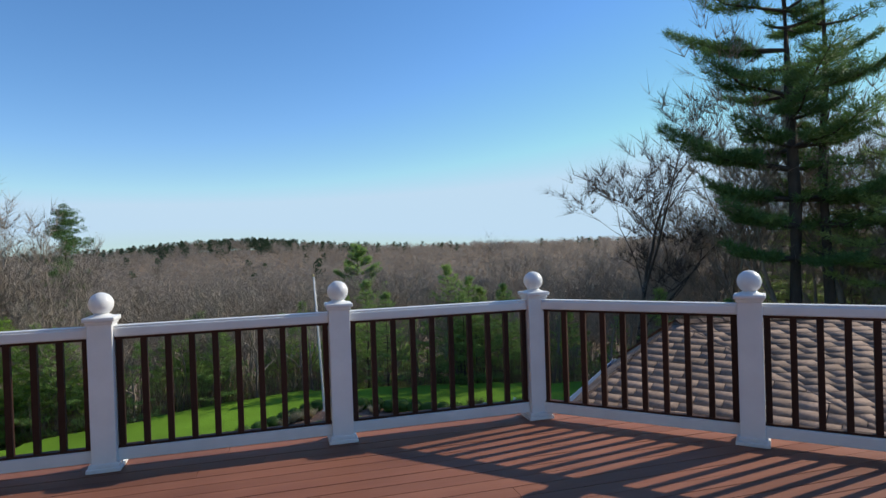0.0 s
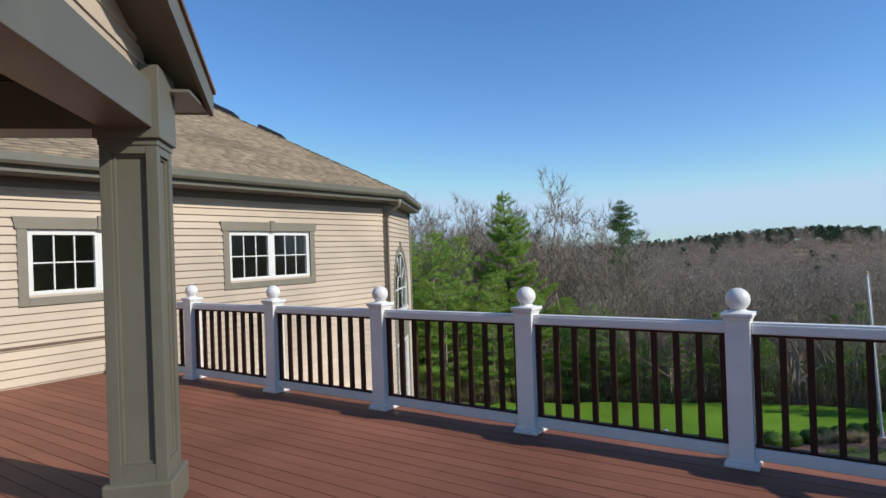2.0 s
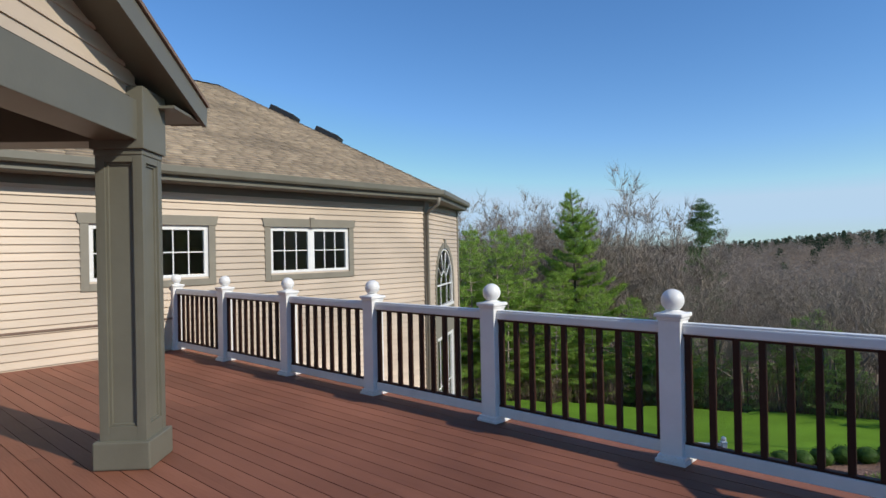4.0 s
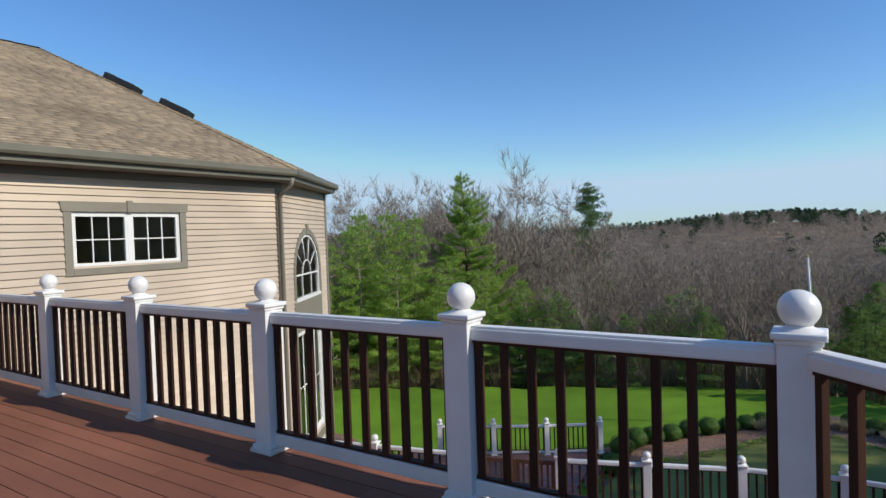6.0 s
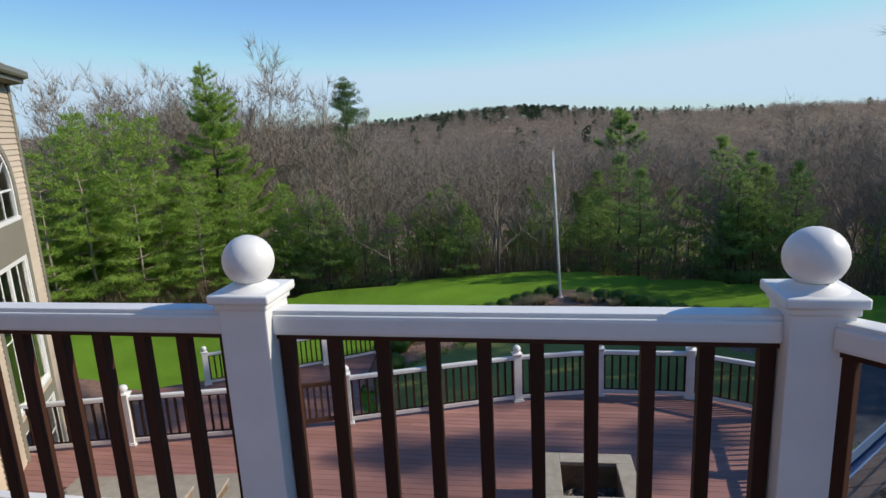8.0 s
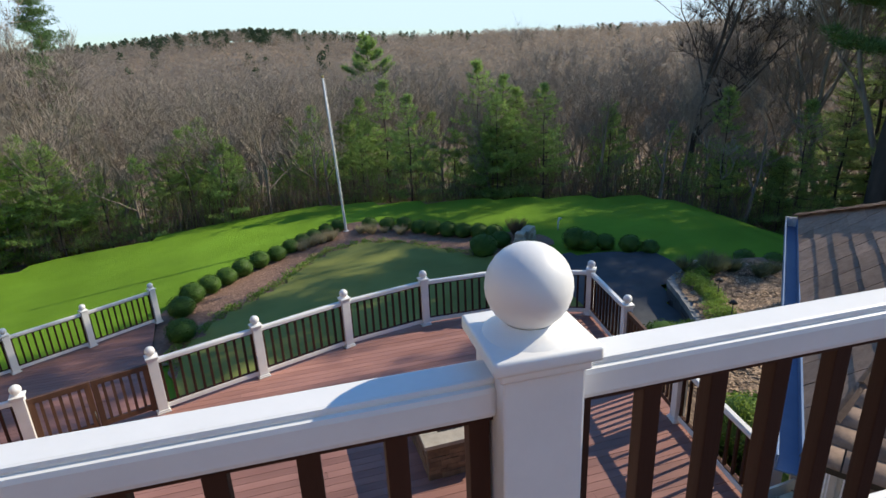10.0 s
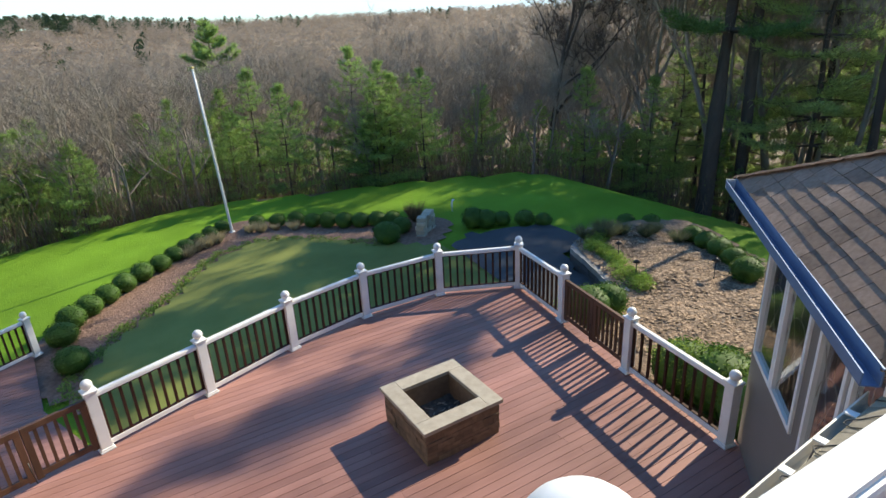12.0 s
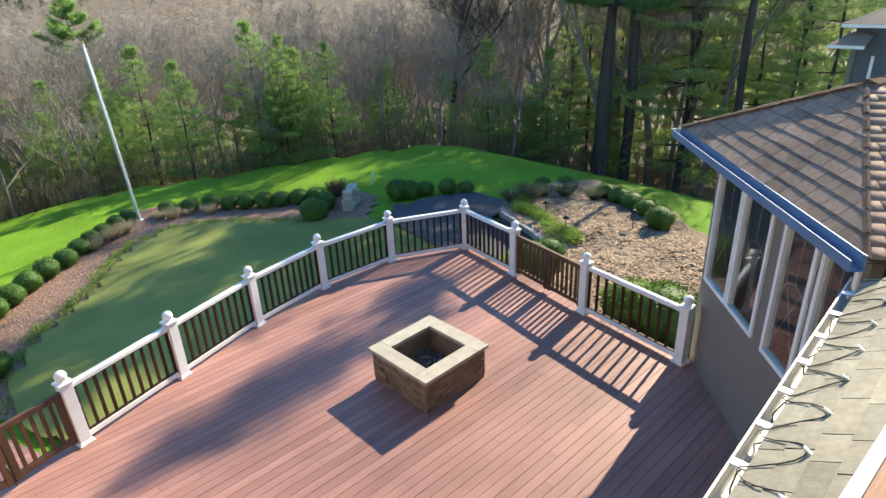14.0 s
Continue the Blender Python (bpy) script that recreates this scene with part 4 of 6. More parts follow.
for x0, x1, z0, z1, _ in OPEN:
    w = thing("window_unit", (0, 0, 0), "", "")
    w.parent = sunroom
    part("frame", ring([(x1 - 0.05, z0 + 0.05), (x1 - 0.05, z1 - 0.05), (x0 + 0.05, z1 - 0.05), (x0 + 0.05, z0 + 0.05), (x1 - 0.05, z0 + 0.05)], [(x1 + 0.01, z0 - 0.01), (x1 + 0.01, z1 + 0.01), (x0 - 0.01, z1 + 0.01), (x0 - 0.01, z0 - 0.01), (x1 + 0.01, z0 - 0.01)], -0.06, 0.03), WINDOW_WHITE, w)
    p = part("pane", box(x0 + 0.05, x1 - 0.05, -0.02, -0.012, z0 + 0.05, z1 - 0.05), GLASS, w)
    p.visible_shadow = False
    m, zc = (x0 + x1) / 2, z0 + 0.72
    bars = bmesh.new()
    rad = (x1 - x0) / 2 - 0.06
    tube([(m + rad * math.cos(math.pi * k / 10), -0.03, zc + 1.3 * rad * math.sin(math.pi * k / 10)) for k in range(11)], [0.006] * 11, 4, bars)
    tube([(m, -0.03, zc + 1.3 * rad), (m, -0.03, z1 - 0.05)], [0.006] * 2, 4, bars)
    tube([(x0 + 0.05, -0.03, z0 + 0.1), (m + 0.1, -0.03, zc + 0.2), (x1 - 0.05, -0.03, z1 - 0.5)], [0.006] * 3, 4, bars)
    tube([(x1 - 0.05, -0.03, z0 + 0.1), (m - 0.1, -0.03, zc + 0.2), (x0 + 0.05, -0.03, z1 - 0.5)], [0.006] * 3, 4, bars)
    part("lead_bars", bars, STONE_CAP, w, "pale curved leaded bars")
side = [(3.27, 3.68), (8.0, 2.57), (8.1, 1.5), (8.1, -6), (0.9, -6), (0.9, 1.0)]
for a, b in zip(side[:-1], side[1:-1]):
    w = thing("wall_sunroom", (*a, 0), "plain grey sunroom wall turned away from the deck", "wall", kind="structure", turn=math.degrees(math.atan2(b[1] - a[1], b[0] - a[0])))
    part("backing", box(0, math.hypot(b[0] - a[0], b[1] - a[1]), -0.12, 0, -6.2, -0.62), WALL_GREY, w)
tagged(mesh_object("floor_sunroom", prism(side[:4] + [(0.95, -6), (0.95, 1.0)], -4.28, -4.20), GATE), "brown floor inside the sunroom", "floor", kind="structure")
sroof = thing("roof_sunroom", (0, 0, 0), "brown-grey shingle hip roof of the sunroom", "roof", kind="structure")
K0, K1, AP = (0.40, 1.12, -0.63), (3.58, 4.47, -0.60), (2.94, 2.06, 0.36)
K2, AP2 = (8.78, 3.27, -0.60), (8.14, 0.86, 0.36)
V0, V1 = (2.94, -2.4, -0.62), (8.14, -3.6, -0.62)
bm = bmesh.new()
for q in ((K0, K1, AP), (K1, K2, AP2, AP), (K0, AP, V0), (AP, AP2, V1, V0)):
    sheet(q, 0.05, bm)
part("deck", bm, DARK, sroof)
for seed, q in ((6, (K2, K1, AP, AP2)), (7, (K0, V0, AP)), (8, (V0, V1, AP2, AP))):
    shingle_stuff(q, 0.15, 0.34, SHINGLE_FAR, sroof, 0.005, seed)
cap_strip(K1, AP, 0.09, SHINGLE_FAR, sroof, 0.03)
cap_strip(AP, AP2, 0.12, SHINGLE_FAR, sroof, 0.035)
cap_strip(K0, AP, 0.03, SHINGLE_FAR, sroof, 0.014)
sg = thing("gutter", (K0[0], K0[1], 0), "metal gutter under the sunroom eave, coloured blue for reflected sky", "gutter", turn=math.degrees(math.atan2(K1[1] - K0[1], K1[0] - K0[0])))
sl = math.hypot(K1[0] - K0[0], K1[1] - K0[1])
part("back_plate", box(0, sl, 0.0, 0.012, -0.74, -0.60), GUTTER, sg)
part("trough", box(0, sl, 0.012, 0.118, -0.745, -0.735), GUTTER, sg)
part("front_lip", box(0, sl, 0.118, 0.13, -0.745, -0.64, 0.003), GUTTER, sg)
part("end_cap", box(sl, sl + 0.012, 0, 0.13, -0.745, -0.62), WINDOW_WHITE, sg)
part("soffit", box(0, sl, -0.42, 0.0, -0.66, -0.64), SOFFIT, sg)

# ---- far wing of the house ----
wing = thing("house_wing", (16.1, 5.9, 0), "dark blue-grey far wing of the house with a small porch roof", "house")
part("wall", box(0, 6, -6, 0, -9.5, -0.12), surf("dark_slate_siding", (0.07, 0.08, 0.10), (0.10, 0.11, 0.135), scale=3, rough=0.7, bump=0.1, stretch=(1, 1, 6)), wing, "dark slate-grey siding")
wroof = bmesh.new()
WA, WB, WC, WD, WR = (-0.35, 0.35, -0.06), (-0.35, -6.35, -0.06), (6.35, -6.35, -0.06), (6.35, 0.35, -0.06), (3.0, -3.0, 1.5)
for q in ((WA, WB, WR), (WB, WC, WR), (WC, WD, WR), (WD, WA, WR)):
    sheet(q, 0.05, wroof)
part("roof", wroof, SHINGLE_FAR, wing)
part("eave_trim", box(-0.37, -0.34, -6.3, 0.3, -0.16, -0.07), WINDOW_WHITE, wing, "white eave trim")
part("porch_roof", sheet([(-0.75, 0.45, -0.60), (-0.75, -0.50, -0.60), (-0.03, -0.50, -0.30), (-0.03, 0.05, -0.30)], 0.05), SHINGLE_FAR, wing)
part("porch_fascia", box(-0.76, -0.73, -0.50, 0.44, -0.70, -0.61), WINDOW_WHITE, wing)
part("corner_board", box(-0.05, -0.003, -0.12, 0.02, -9.4, -0.72), TRIM, wing)
part("window_trim", box(-0.03, -0.003, -0.62, -0.54, -2.2, -0.95), WINDOW_WHITE, wing, "white window trim")

# ---- fire pit on the lower deck ----
pit = thing("fire_pit", (-0.16, 6.31, ZL), "square brown stone fire pit with a pale limestone rim", "fire pit", turn=2.5)
part("core", box(-0.60, 0.60, -0.60, -0.44, 0.004, 0.55, 0, box(-0.60, 0.60, 0.44, 0.60, 0.004, 0.55, 0, box(-0.60, -0.44, -0.44, 0.44, 0.004, 0.55, 0, box(0.44, 0.60, -0.44, 0.44, 0.004, 0.55)))), PIT_WALL, pit)
rnd = random.Random(5)
for sidek in range(4):
    m = pose(0, 0, 0, 0, 0, 90 * sidek)
    z = 0.004
    row = 0
    while z < 0.54:
        h = min(rnd.choice((0.06, 0.08, 0.095)), 0.552 - z)
        x = -0.63
        while x < 0.60:
            w = min(rnd.uniform(0.14, 0.34), 0.63 - x)
            if 0.63 - x - w < 0.07:
                w = 0.63 - x
            bm = box(x + 0.003, x + w - 0.003, -0.63 - rnd.uniform(-0.008, 0.012), -0.598, z + 0.002, z + h - 0.003)
            bm.transform(m)
            part("stone", bm, PIT_WALL, pit)
            x += w
        z += h
        row += 1
for k in range(4):
    bm = box(-0.68, 0.42, -0.68, -0.42, 0.552, 0.615, 0.01)
    bm.transform(pose(0, 0, 0, 0, 0, 90 * k))
    part("rim_slab", bm, STONE_CAP, pit)
bm = bmesh.new()
bmesh.ops.create_grid(bm, x_segments=24, y_segments=24, size=0.45)
for v in bm.verts:
    v.co.z = 0.16 + 0.05 * noise.noise(v.co * 6) + 0.03 * noise.noise(v.co * 15)
part("ash_bed", bm, ASH, pit, "dark ash and charred bits")
for k in range(36):
    p = Vector((rnd.uniform(-0.4, 0.4), rnd.uniform(-0.4, 0.4), 0.18))
    q = p + Vector((rnd.uniform(-0.12, 0.12), rnd.uniform(-0.12, 0.12), rnd.uniform(0, 0.05)))
    part("charred_stick", tube([p, q], [0.009, 0.006], 5), STONE_CAP, pit, "pale burnt stick")

# ---- stone steps on the lower deck, seen through the rail ----
steps = thing("stone_steps", (-6.4, 6.45, ZL), "low cream stone step blocks on the lower deck", "steps", turn=8)
for x0, x1, y0, y1, z in ((-2.3, 0.8, -1.2, 0.0, 0.18), (-2.0, 0.45, -1.7, -0.40, 0.36), (-1.7, 0.1, -2.2, -0.85, 0.54)):
    part("tread", box(x0 - 0.03, x1 + 0.03, y0, y1 + 0.03, z - 0.05, z, 0.008), STONE_CAP, steps)
    part("riser", box(x0, x1, y0, y1, 0.004 if z < 0.2 else z - 0.18, z - 0.05), PIT_WALL, steps)

# ---- flagpole ----
fx, fy = -0.34, 22.1
flag = thing("flagpole", (fx, fy, ground_z(fx, fy)), "tall white flagpole without a flag in the garden bed", "flagpole")
flag.matrix_world = pose(fx, fy, ground_z(fx, fy), 0, -2.6, 0)
tz = 0.2 - ground_z(fx, fy)
part("pole", lathe([(0.055, 0.0), (0.05, 0.5), (0.045, tz * 0.5), (0.032, tz - 0.05), (0.0, tz - 0.04)], 12), POLE, flag)
part("truck", lathe([(0.0, tz - 0.05), (0.05, tz - 0.04), (0.05, tz), (0.0, tz + 0.01)], 12), POLE, flag)
part("finial", lathe([(0, tz)] + [(0.055 * math.sin(math.pi * k / 8), tz + 0.055 - 0.055 * math.cos(math.pi * k / 8)) for k in range(1, 8)] + [(0, tz + 0.11)], 12), BRASS, flag, "gilded ball")
part("base_flash", lathe([(0.0, 0.10), (0.10, 0.10), (0.16, 0.04), (0.0, 0.03)], 14), POLE, flag)
part("halyard", tube([(0.07, 0, 1.2), (0.06, 0, tz - 0.1)], [0.006, 0.006], 4), POLE, flag)

# ---- leaves and trees ----


def leaf_cloud(centres, radii, count, size, seed, flat=0.6, thin=0.45):
    """Small leaf triangles spread through clumps."""
    rng = np.random.default_rng(seed)
    c = np.asarray(centres, float)
    r = np.asarray(radii, float)
    pick = rng.integers(0, len(c), count)
    way = rng.normal(size=(count, 3))
    way /= np.linalg.norm(way, axis=1)[:, None]
    way[:, 2] *= flat
    p = c[pick] + way * (r[pick] * rng.uniform(0.35, 1.0, count) ** 0.6)[:, None]
    a = rng.normal(size=(count, 3))
    a /= np.linalg.norm(a, axis=1)[:, None]
    b = np.cross(a, rng.normal(size=(count, 3)))
    b /= np.linalg.norm(b, axis=1)[:, None] + 1e-9
    s = (size * rng.uniform(0.6, 1.4, count))[:, None]
    v = np.stack([p - a * s * 0.5, p + b * s * thin * 0.5 + a * s * 0.1, p + a * s * 0.7], 1).reshape(-1, 3)
    return v, np.arange(count * 3).reshape(-1, 3)


def blade_mesh(bases, tips, width, seed):
    """Thin blades from base to tip."""
    rng = np.random.default_rng(seed)
    b, t = np.asarray(bases, float), np.asarray(tips, float)
    side = np.cross(t - b, rng.normal(size=b.shape))
    side /= np.linalg.norm(side, axis=1)[:, None] + 1e-9
    w = np.asarray(width, float).reshape(-1, 1) if np.ndim(width) else width
    v = np.stack([b - side * w, b + side * w, t], 1).reshape(-1, 3)
    return v, np.arange(len(v)).reshape(-1, 3)


class Limbs:
    """Tapered branches gathered as triangles."""

    def __init__(self):
        self.v, self.f, self.tips = [], [], []

    def tube(self, pts, radii, sides):
        base = len(self.v)
        for i, p in enumerate(pts):
            way = (pts[min(i + 1, len(pts) - 1)] - pts[max(i - 1, 0)])
            if way.length < 1e-6:
                way = Vector((0, 0, 1))
            q = way.normalized().to_track_quat("Z", "Y")
            for k in range(sides):
                a = 2 * math.pi * k / sides
                self.v.append(tuple(p + q @ Vector((radii[i] * math.cos(a), radii[i] * math.sin(a), 0))))
        for i in range(len(pts) - 1):
            for k in range(sides):
                a, b = base + i * sides + k, base + i * sides + (k + 1) % sides
                self.f += [(a, b, b + sides), (a, b + sides, a + sides)]


def bare_tree(height, seed, depth=4, spread=0.55, trunk=0.16, sides=6, lean=0.1, first=0.35, twigs=3):
    """A leafless tree: trunk and forking limbs as arrays."""
    rnd = random.Random(seed)
    L = Limbs()

    def grow(p, way, length, radius, level):
        n = 4 if level < 2 else 3
        pts, rad = [p], [radius]
        w = way.copy()
        for i in range(n):
            w = (w + Vector((rnd.uniform(-1, 1), rnd.uniform(-1, 1), rnd.uniform(-0.5, 0.8))) * (0.10 + 0.09 * level)).normalized()
            pts.append(pts[-1] + w * length / n)
            rad.append(radius * (1 - 0.55 * (i + 1) / n))
        L.tube(pts, rad, max(3, sides - level))
        if level >= depth:
            for _ in range(twigs):
                k = rnd.choice(pts[1:])
                L.tips.append((k, w))
            return
        kids = rnd.randint(3, 5) if level < depth - 1 else rnd.randint(3, 4)
        for i in range(kids):
            j = rnd.uniform(first if level == 0 else 0.3, 1.0) * n
            a = int(min(j, n - 1e-3))
            q = pts[a].lerp(pts[a + 1], j - a)
            out = Vector((rnd.uniform(-1, 1), rnd.uniform(-1, 1), rnd.uniform(-0.1, 0.6))).normalized()
            d = (w * (1 - spread) + out * spread + Vector((0, 0, 0.18))).normalized()
            if i == 0:
                q, d = pts[-1], (w * 0.8 + out * 0.2 + Vector((0, 0, 0.1))).normalized()
                grow(q, d, length * rnd.uniform(0.5, 0.65), radius * 0.46, level + 1)
            else:
                grow(q, d, length * rnd.uniform(0.45, 0.70), radius * (1 - 0.55 * j / n) * rnd.uniform(0.5, 0.75), level + 1)

    grow(Vector((0, 0, -0.3)), Vector((rnd.uniform(-lean, lean), rnd.uniform(-lean, lean), 1)).normalized(), height * 0.62, height * trunk * 0.075, 0)
    bases, tips = [], []
    for p, w in L.tips:
        for _ in range(4):
            d = (w + Vector((rnd.uniform(-1, 1), rnd.uniform(-1, 1), rnd.uniform(-0.4, 0.9)))).normalized()
            bases.append(tuple(p))
            tips.append(tuple(p + d * height * rnd.uniform(0.04, 0.095)))
    v, f = np.array(L.v), np.array(L.f)
    if bases:
        tv, tf = blade_mesh(bases, tips, height * 0.0010, seed)
        f = np.concatenate([f, tf + len(v)])
        v = np.concatenate([v, tv])
    return v, f


def pine_arrays(height, seed, width=0.28, low=0.12, gap=0.45, needles=150, tuft=0.42, sides=7, ragged=0.35, needle=0.16):
    """A pine: trunk and limbs, and tufts of needles along the limbs."""
    rnd = random.Random(seed)
    L = Limbs()
    bend = [Vector((rnd.uniform(-0.02, 0.02) * height * k / 6, rnd.uniform(-0.02, 0.02) * height * k / 6, -0.4 + (height + 0.4) * k / 6)) for k in range(7)]
    L.tube(bend, [height * 0.012 * (1 - 0.92 * k / 6) for k in range(7)], sides)
    cs, rs = [], []
    z = height * low
    while z < height * 0.99:
        k = z / height * 6 * 0.985
        a = int(min(k, 5))
        at = bend[a].lerp(bend[a + 1], min(k - a, 1))
        frac = (z / height - low) / (1 - low)
        reach = height * width * (min(1, 0.55 + 1.6 * frac) if frac < 0.3 else (1 - frac) ** 0.75 * 1.12 + 0.04)
        for i in range(rnd.randint(3, 5)):
            if rnd.random() < ragged * 0.5:
                continue
            ang = rnd.uniform(0, 2 * math.pi)
            r = reach * rnd.uniform(1 - ragged, 1.15)
            rise = rnd.uniform(-0.12, 0.28) + 0.35 * frac
            d = Vector((math.cos(ang), math.sin(ang), rise))
            mid = at + d * r * 0.5 + Vector((0, 0, -0.03 * r))
            end = at + d * r + Vector((0, 0, 0.10 * r))
            L.tube([at, mid, end], [height * 0.0035 * (1.3 - frac), height * 0.002, 0.008], 4)
            steps = max(int(r / (tuft * 0.75)), 2)
            for s in range(steps):
                t = 0.25 + 0.75 * (s + rnd.random()) / steps
                q = at.lerp(mid, t * 2) if t < 0.5 else mid.lerp(end, t * 2 - 1)
                side = Vector((-d.y, d.x, 0)) * rnd.uniform(-1, 1) * r * 0.28 * t
                cs.append(tuple(q + side + Vector((0, 0, rnd.uniform(0, 0.1)))))
                rs.append(tuft * rnd.uniform(0.6, 1.25))
        z += gap * rnd.uniform(0.7, 1.3)
    cs.append((bend[-1].x, bend[-1].y, height))
    rs.append(tuft * 0.6)
    lv = leaf_cloud(cs, rs, int(len(cs) * needles), needle, seed, 0.5, 0.30)
    return (np.array(L.v), np.array(L.f)), lv


def white_pine(height, seed, width=0.3, low=0.05, whorl=0.55, limbs=5, blades=20, needle=0.16, half=0.012, droop=0.10, ragged=0.3, lean=0.015):
    """A white pine: trunk, whorls of boughs, flat side sprays, and bundles of needles along them."""
    rnd = random.Random(seed)
    L = Limbs()
    bend = [Vector((rnd.uniform(-lean, lean) * height * k / 6, rnd.uniform(-lean, lean) * height * k / 6, -0.4 + (height + 0.4) * k / 6)) for k in range(7)]
    L.tube(bend, [height * 0.0125 * (1 - 0.93 * k / 6) for k in range(7)], 7)
    at_tuft, way_tuft = [], []
    z = height * low
    while z < height * 0.985:
        k = z / height * 5.95
        a = int(min(k, 5))
        at = bend[a].lerp(bend[a + 1], min(k - a, 1))
        frac = (z / height - low) / (1 - low)
        reach = height * width * (0.6 + 1.6 * frac if frac < 0.22 else (1 - frac) ** 0.8 * 1.16 + 0.035)
        first = rnd.uniform(0, 6.28)
        n = limbs + rnd.randint(-1, 1)
        for i in range(n):
            if rnd.random() < ragged * 0.45:
                continue
            ang = first + 6.283 * i / n + rnd.uniform(-0.35, 0.35)
            r = reach * rnd.uniform(1 - ragged, 1.12)
            rise = rnd.uniform(-0.05, 0.2) + 0.45 * frac - droop
            d = Vector((math.cos(ang), math.sin(ang), rise))
            side = Vector((-d.y, d.x, 0))
            mid = at + d * r * 0.55 + Vector((0, 0, -0.05 * r))
            end = at + d * r + Vector((0, 0, 0.07 * r))
            L.tube([at, mid, end], [height * 0.0034 * (1.25 - frac), height * 0.0018, 0.006], 4)
            steps = max(int(r / 0.26), 2)
            for s in range(steps):
                t = 0.22 + 0.78 * (s + rnd.random()) / steps
                q = at.lerp(mid, t / 0.55) if t < 0.55 else mid.lerp(end, (t - 0.55) / 0.45)
                for turn in (-1, 1):
                    span = r * 0.34 * (1.15 - t) + 0.10
                    way = (side * turn * 0.8 + d * 0.6).normalized()
                    pts = max(int(span / 0.15), 1)
                    for j in range(pts):
                        at_tuft.append(tuple(q + way * span * (j + rnd.random()) / pts + Vector((0, 0, rnd.uniform(-0.05, 0.07)))))
                        way_tuft.append(tuple(way))
            at_tuft.append(tuple(end))
            way_tuft.append(tuple(d.normalized()))
        z += whorl * rnd.uniform(0.75, 1.3) * (1.1 - 0.68 * frac)
    for k in range(6):
        at_tuft.append((bend[-1].x, bend[-1].y, height - 0.12 * k))
        way_tuft.append((0, 0, 1))
    rng = np.random.default_rng(seed)
    p = np.repeat(np.array(at_tuft), blades, 0)
    w = np.repeat(np.array(way_tuft), blades, 0) * 0.55 + rng.normal(size=p.shape) * 0.6 + (0, 0, 0.28)
    w /= np.linalg.norm(w, axis=1)[:, None]
    base = p + rng.normal(size=p.shape) * needle * 0.22
    return (np.array(L.v), np.array(L.f)), blade_mesh(base, base + w * needle * rng.uniform(0.7, 1.3, len(p))[:, None], half, seed)


def tree_thing(name, x, y, wood, wood_mat, leaves, leaf_mat, label, category, group="", turn=0.0, size=1.0, z=None, crown="crown"):
    t = thing(name, (x, y, ground_z(x, y) if z is None else z), label, category, group, turn=turn)
    t.scale = (size, size, size)
    ob = new("trunk", wood if isinstance(wood, bpy.types.Mesh) else raw_mesh("trunk", *wood, wood_mat, True))
    ob.parent = t
    if leaves is not None:
        ob = new(crown, leaves if isinstance(leaves, bpy.types.Mesh) else raw_mesh("crown", *leaves, leaf_mat))
        ob.parent = t
    return t


# tall pines beside the lawn
w1, l1 = white_pine(33, 15, width=0.195, low=0.27, whorl=1.2, limbs=5, blades=12, needle=0.32, half=0.017, droop=0.02, ragged=0.8)
tree_thing("pine_tree", 20.9, 17.6, w1, BARK_DARK, l1, NEEDLE, "tall dark ragged white pine beside the lawn", "tree", "tall pines")
w2, l2 = pine_arrays(28, 12, width=0.16, low=0.35, gap=1.4, needles=100, tuft=0.75, ragged=0.7, needle=0.24)
tree_thing("pine_tree", 22.7, 17.2, w2, BARK_DARK, l2, NEEDLE, "tall dark pine with a second leaning trunk behind", "tree", "tall pines")
w8, l8 = white_pine(18, 29, width=0.25, low=0.10, whorl=1.05, limbs=4, blades=8, needle=0.27, half=0.0135, droop=0.16, ragged=0.45)
pw, pl = raw_mesh("trunk", *w8, BARK_DARK, True), raw_mesh("crown", *l8, NEEDLE_SOFT)
for x, y, s, a in ((27, 16, 1.15, 40), (30, 12, 0.9, 120), (27, 9.5, 0.75, 200), (33, 17, 0.95, 250), (24.5, 21, 0.8, 300), (36, 9, 1.0, 10), (29, 22, 0.85, 80), (32, 5, 0.9, 160), (24.5, 15, 1.0, 33), (26, 19, 0.7, 190), (22.5, 20.8, 0.5, 70), (28, 13, 0.65, 280), (31, 9, 0.7, 350), (25.5, 10.5, 0.5, 120), (34, 13, 0.9, 60), (26, 24, 0.7, 15)):
    tree_thing("pine_tree", x, y, pw, None, pl, None, "sunlit green pine in the woods beside the house", "tree", "woodland pines", a, s)
# added pine, placed up the sun's path to drop a shadow on the lower deck
wb, lb = pine_arrays(23.0, 61, width=0.062, low=0.82, gap=0.6, needles=130, tuft=0.55, ragged=0.5, needle=0.2)
tree_thing("pine_tree", 23.5, 12.0, wb, BARK_DARK, lb, NEEDLE, "added bare-stemmed pine whose small high crown shades the lower deck", "tree", "tall pines")
# young evergreens at the left edge of the lawn
w3, l3 = white_pine(10.0, 21, width=0.33, low=0.03, whorl=0.72, blades=12, needle=0.19, half=0.0125)
yw, yl = raw_mesh("trunk", *w3, BARK, True), raw_mesh("crown", *l3, NEEDLE_LIGHT)
w4, l4 = white_pine(8.5, 22, width=0.36, low=0.03, whorl=0.72, blades=11, needle=0.19, half=0.0125, ragged=0.4)
zw, zl = raw_mesh("trunk", *w4, BARK, True), raw_mesh("crown", *l4, NEEDLE_LIGHT)
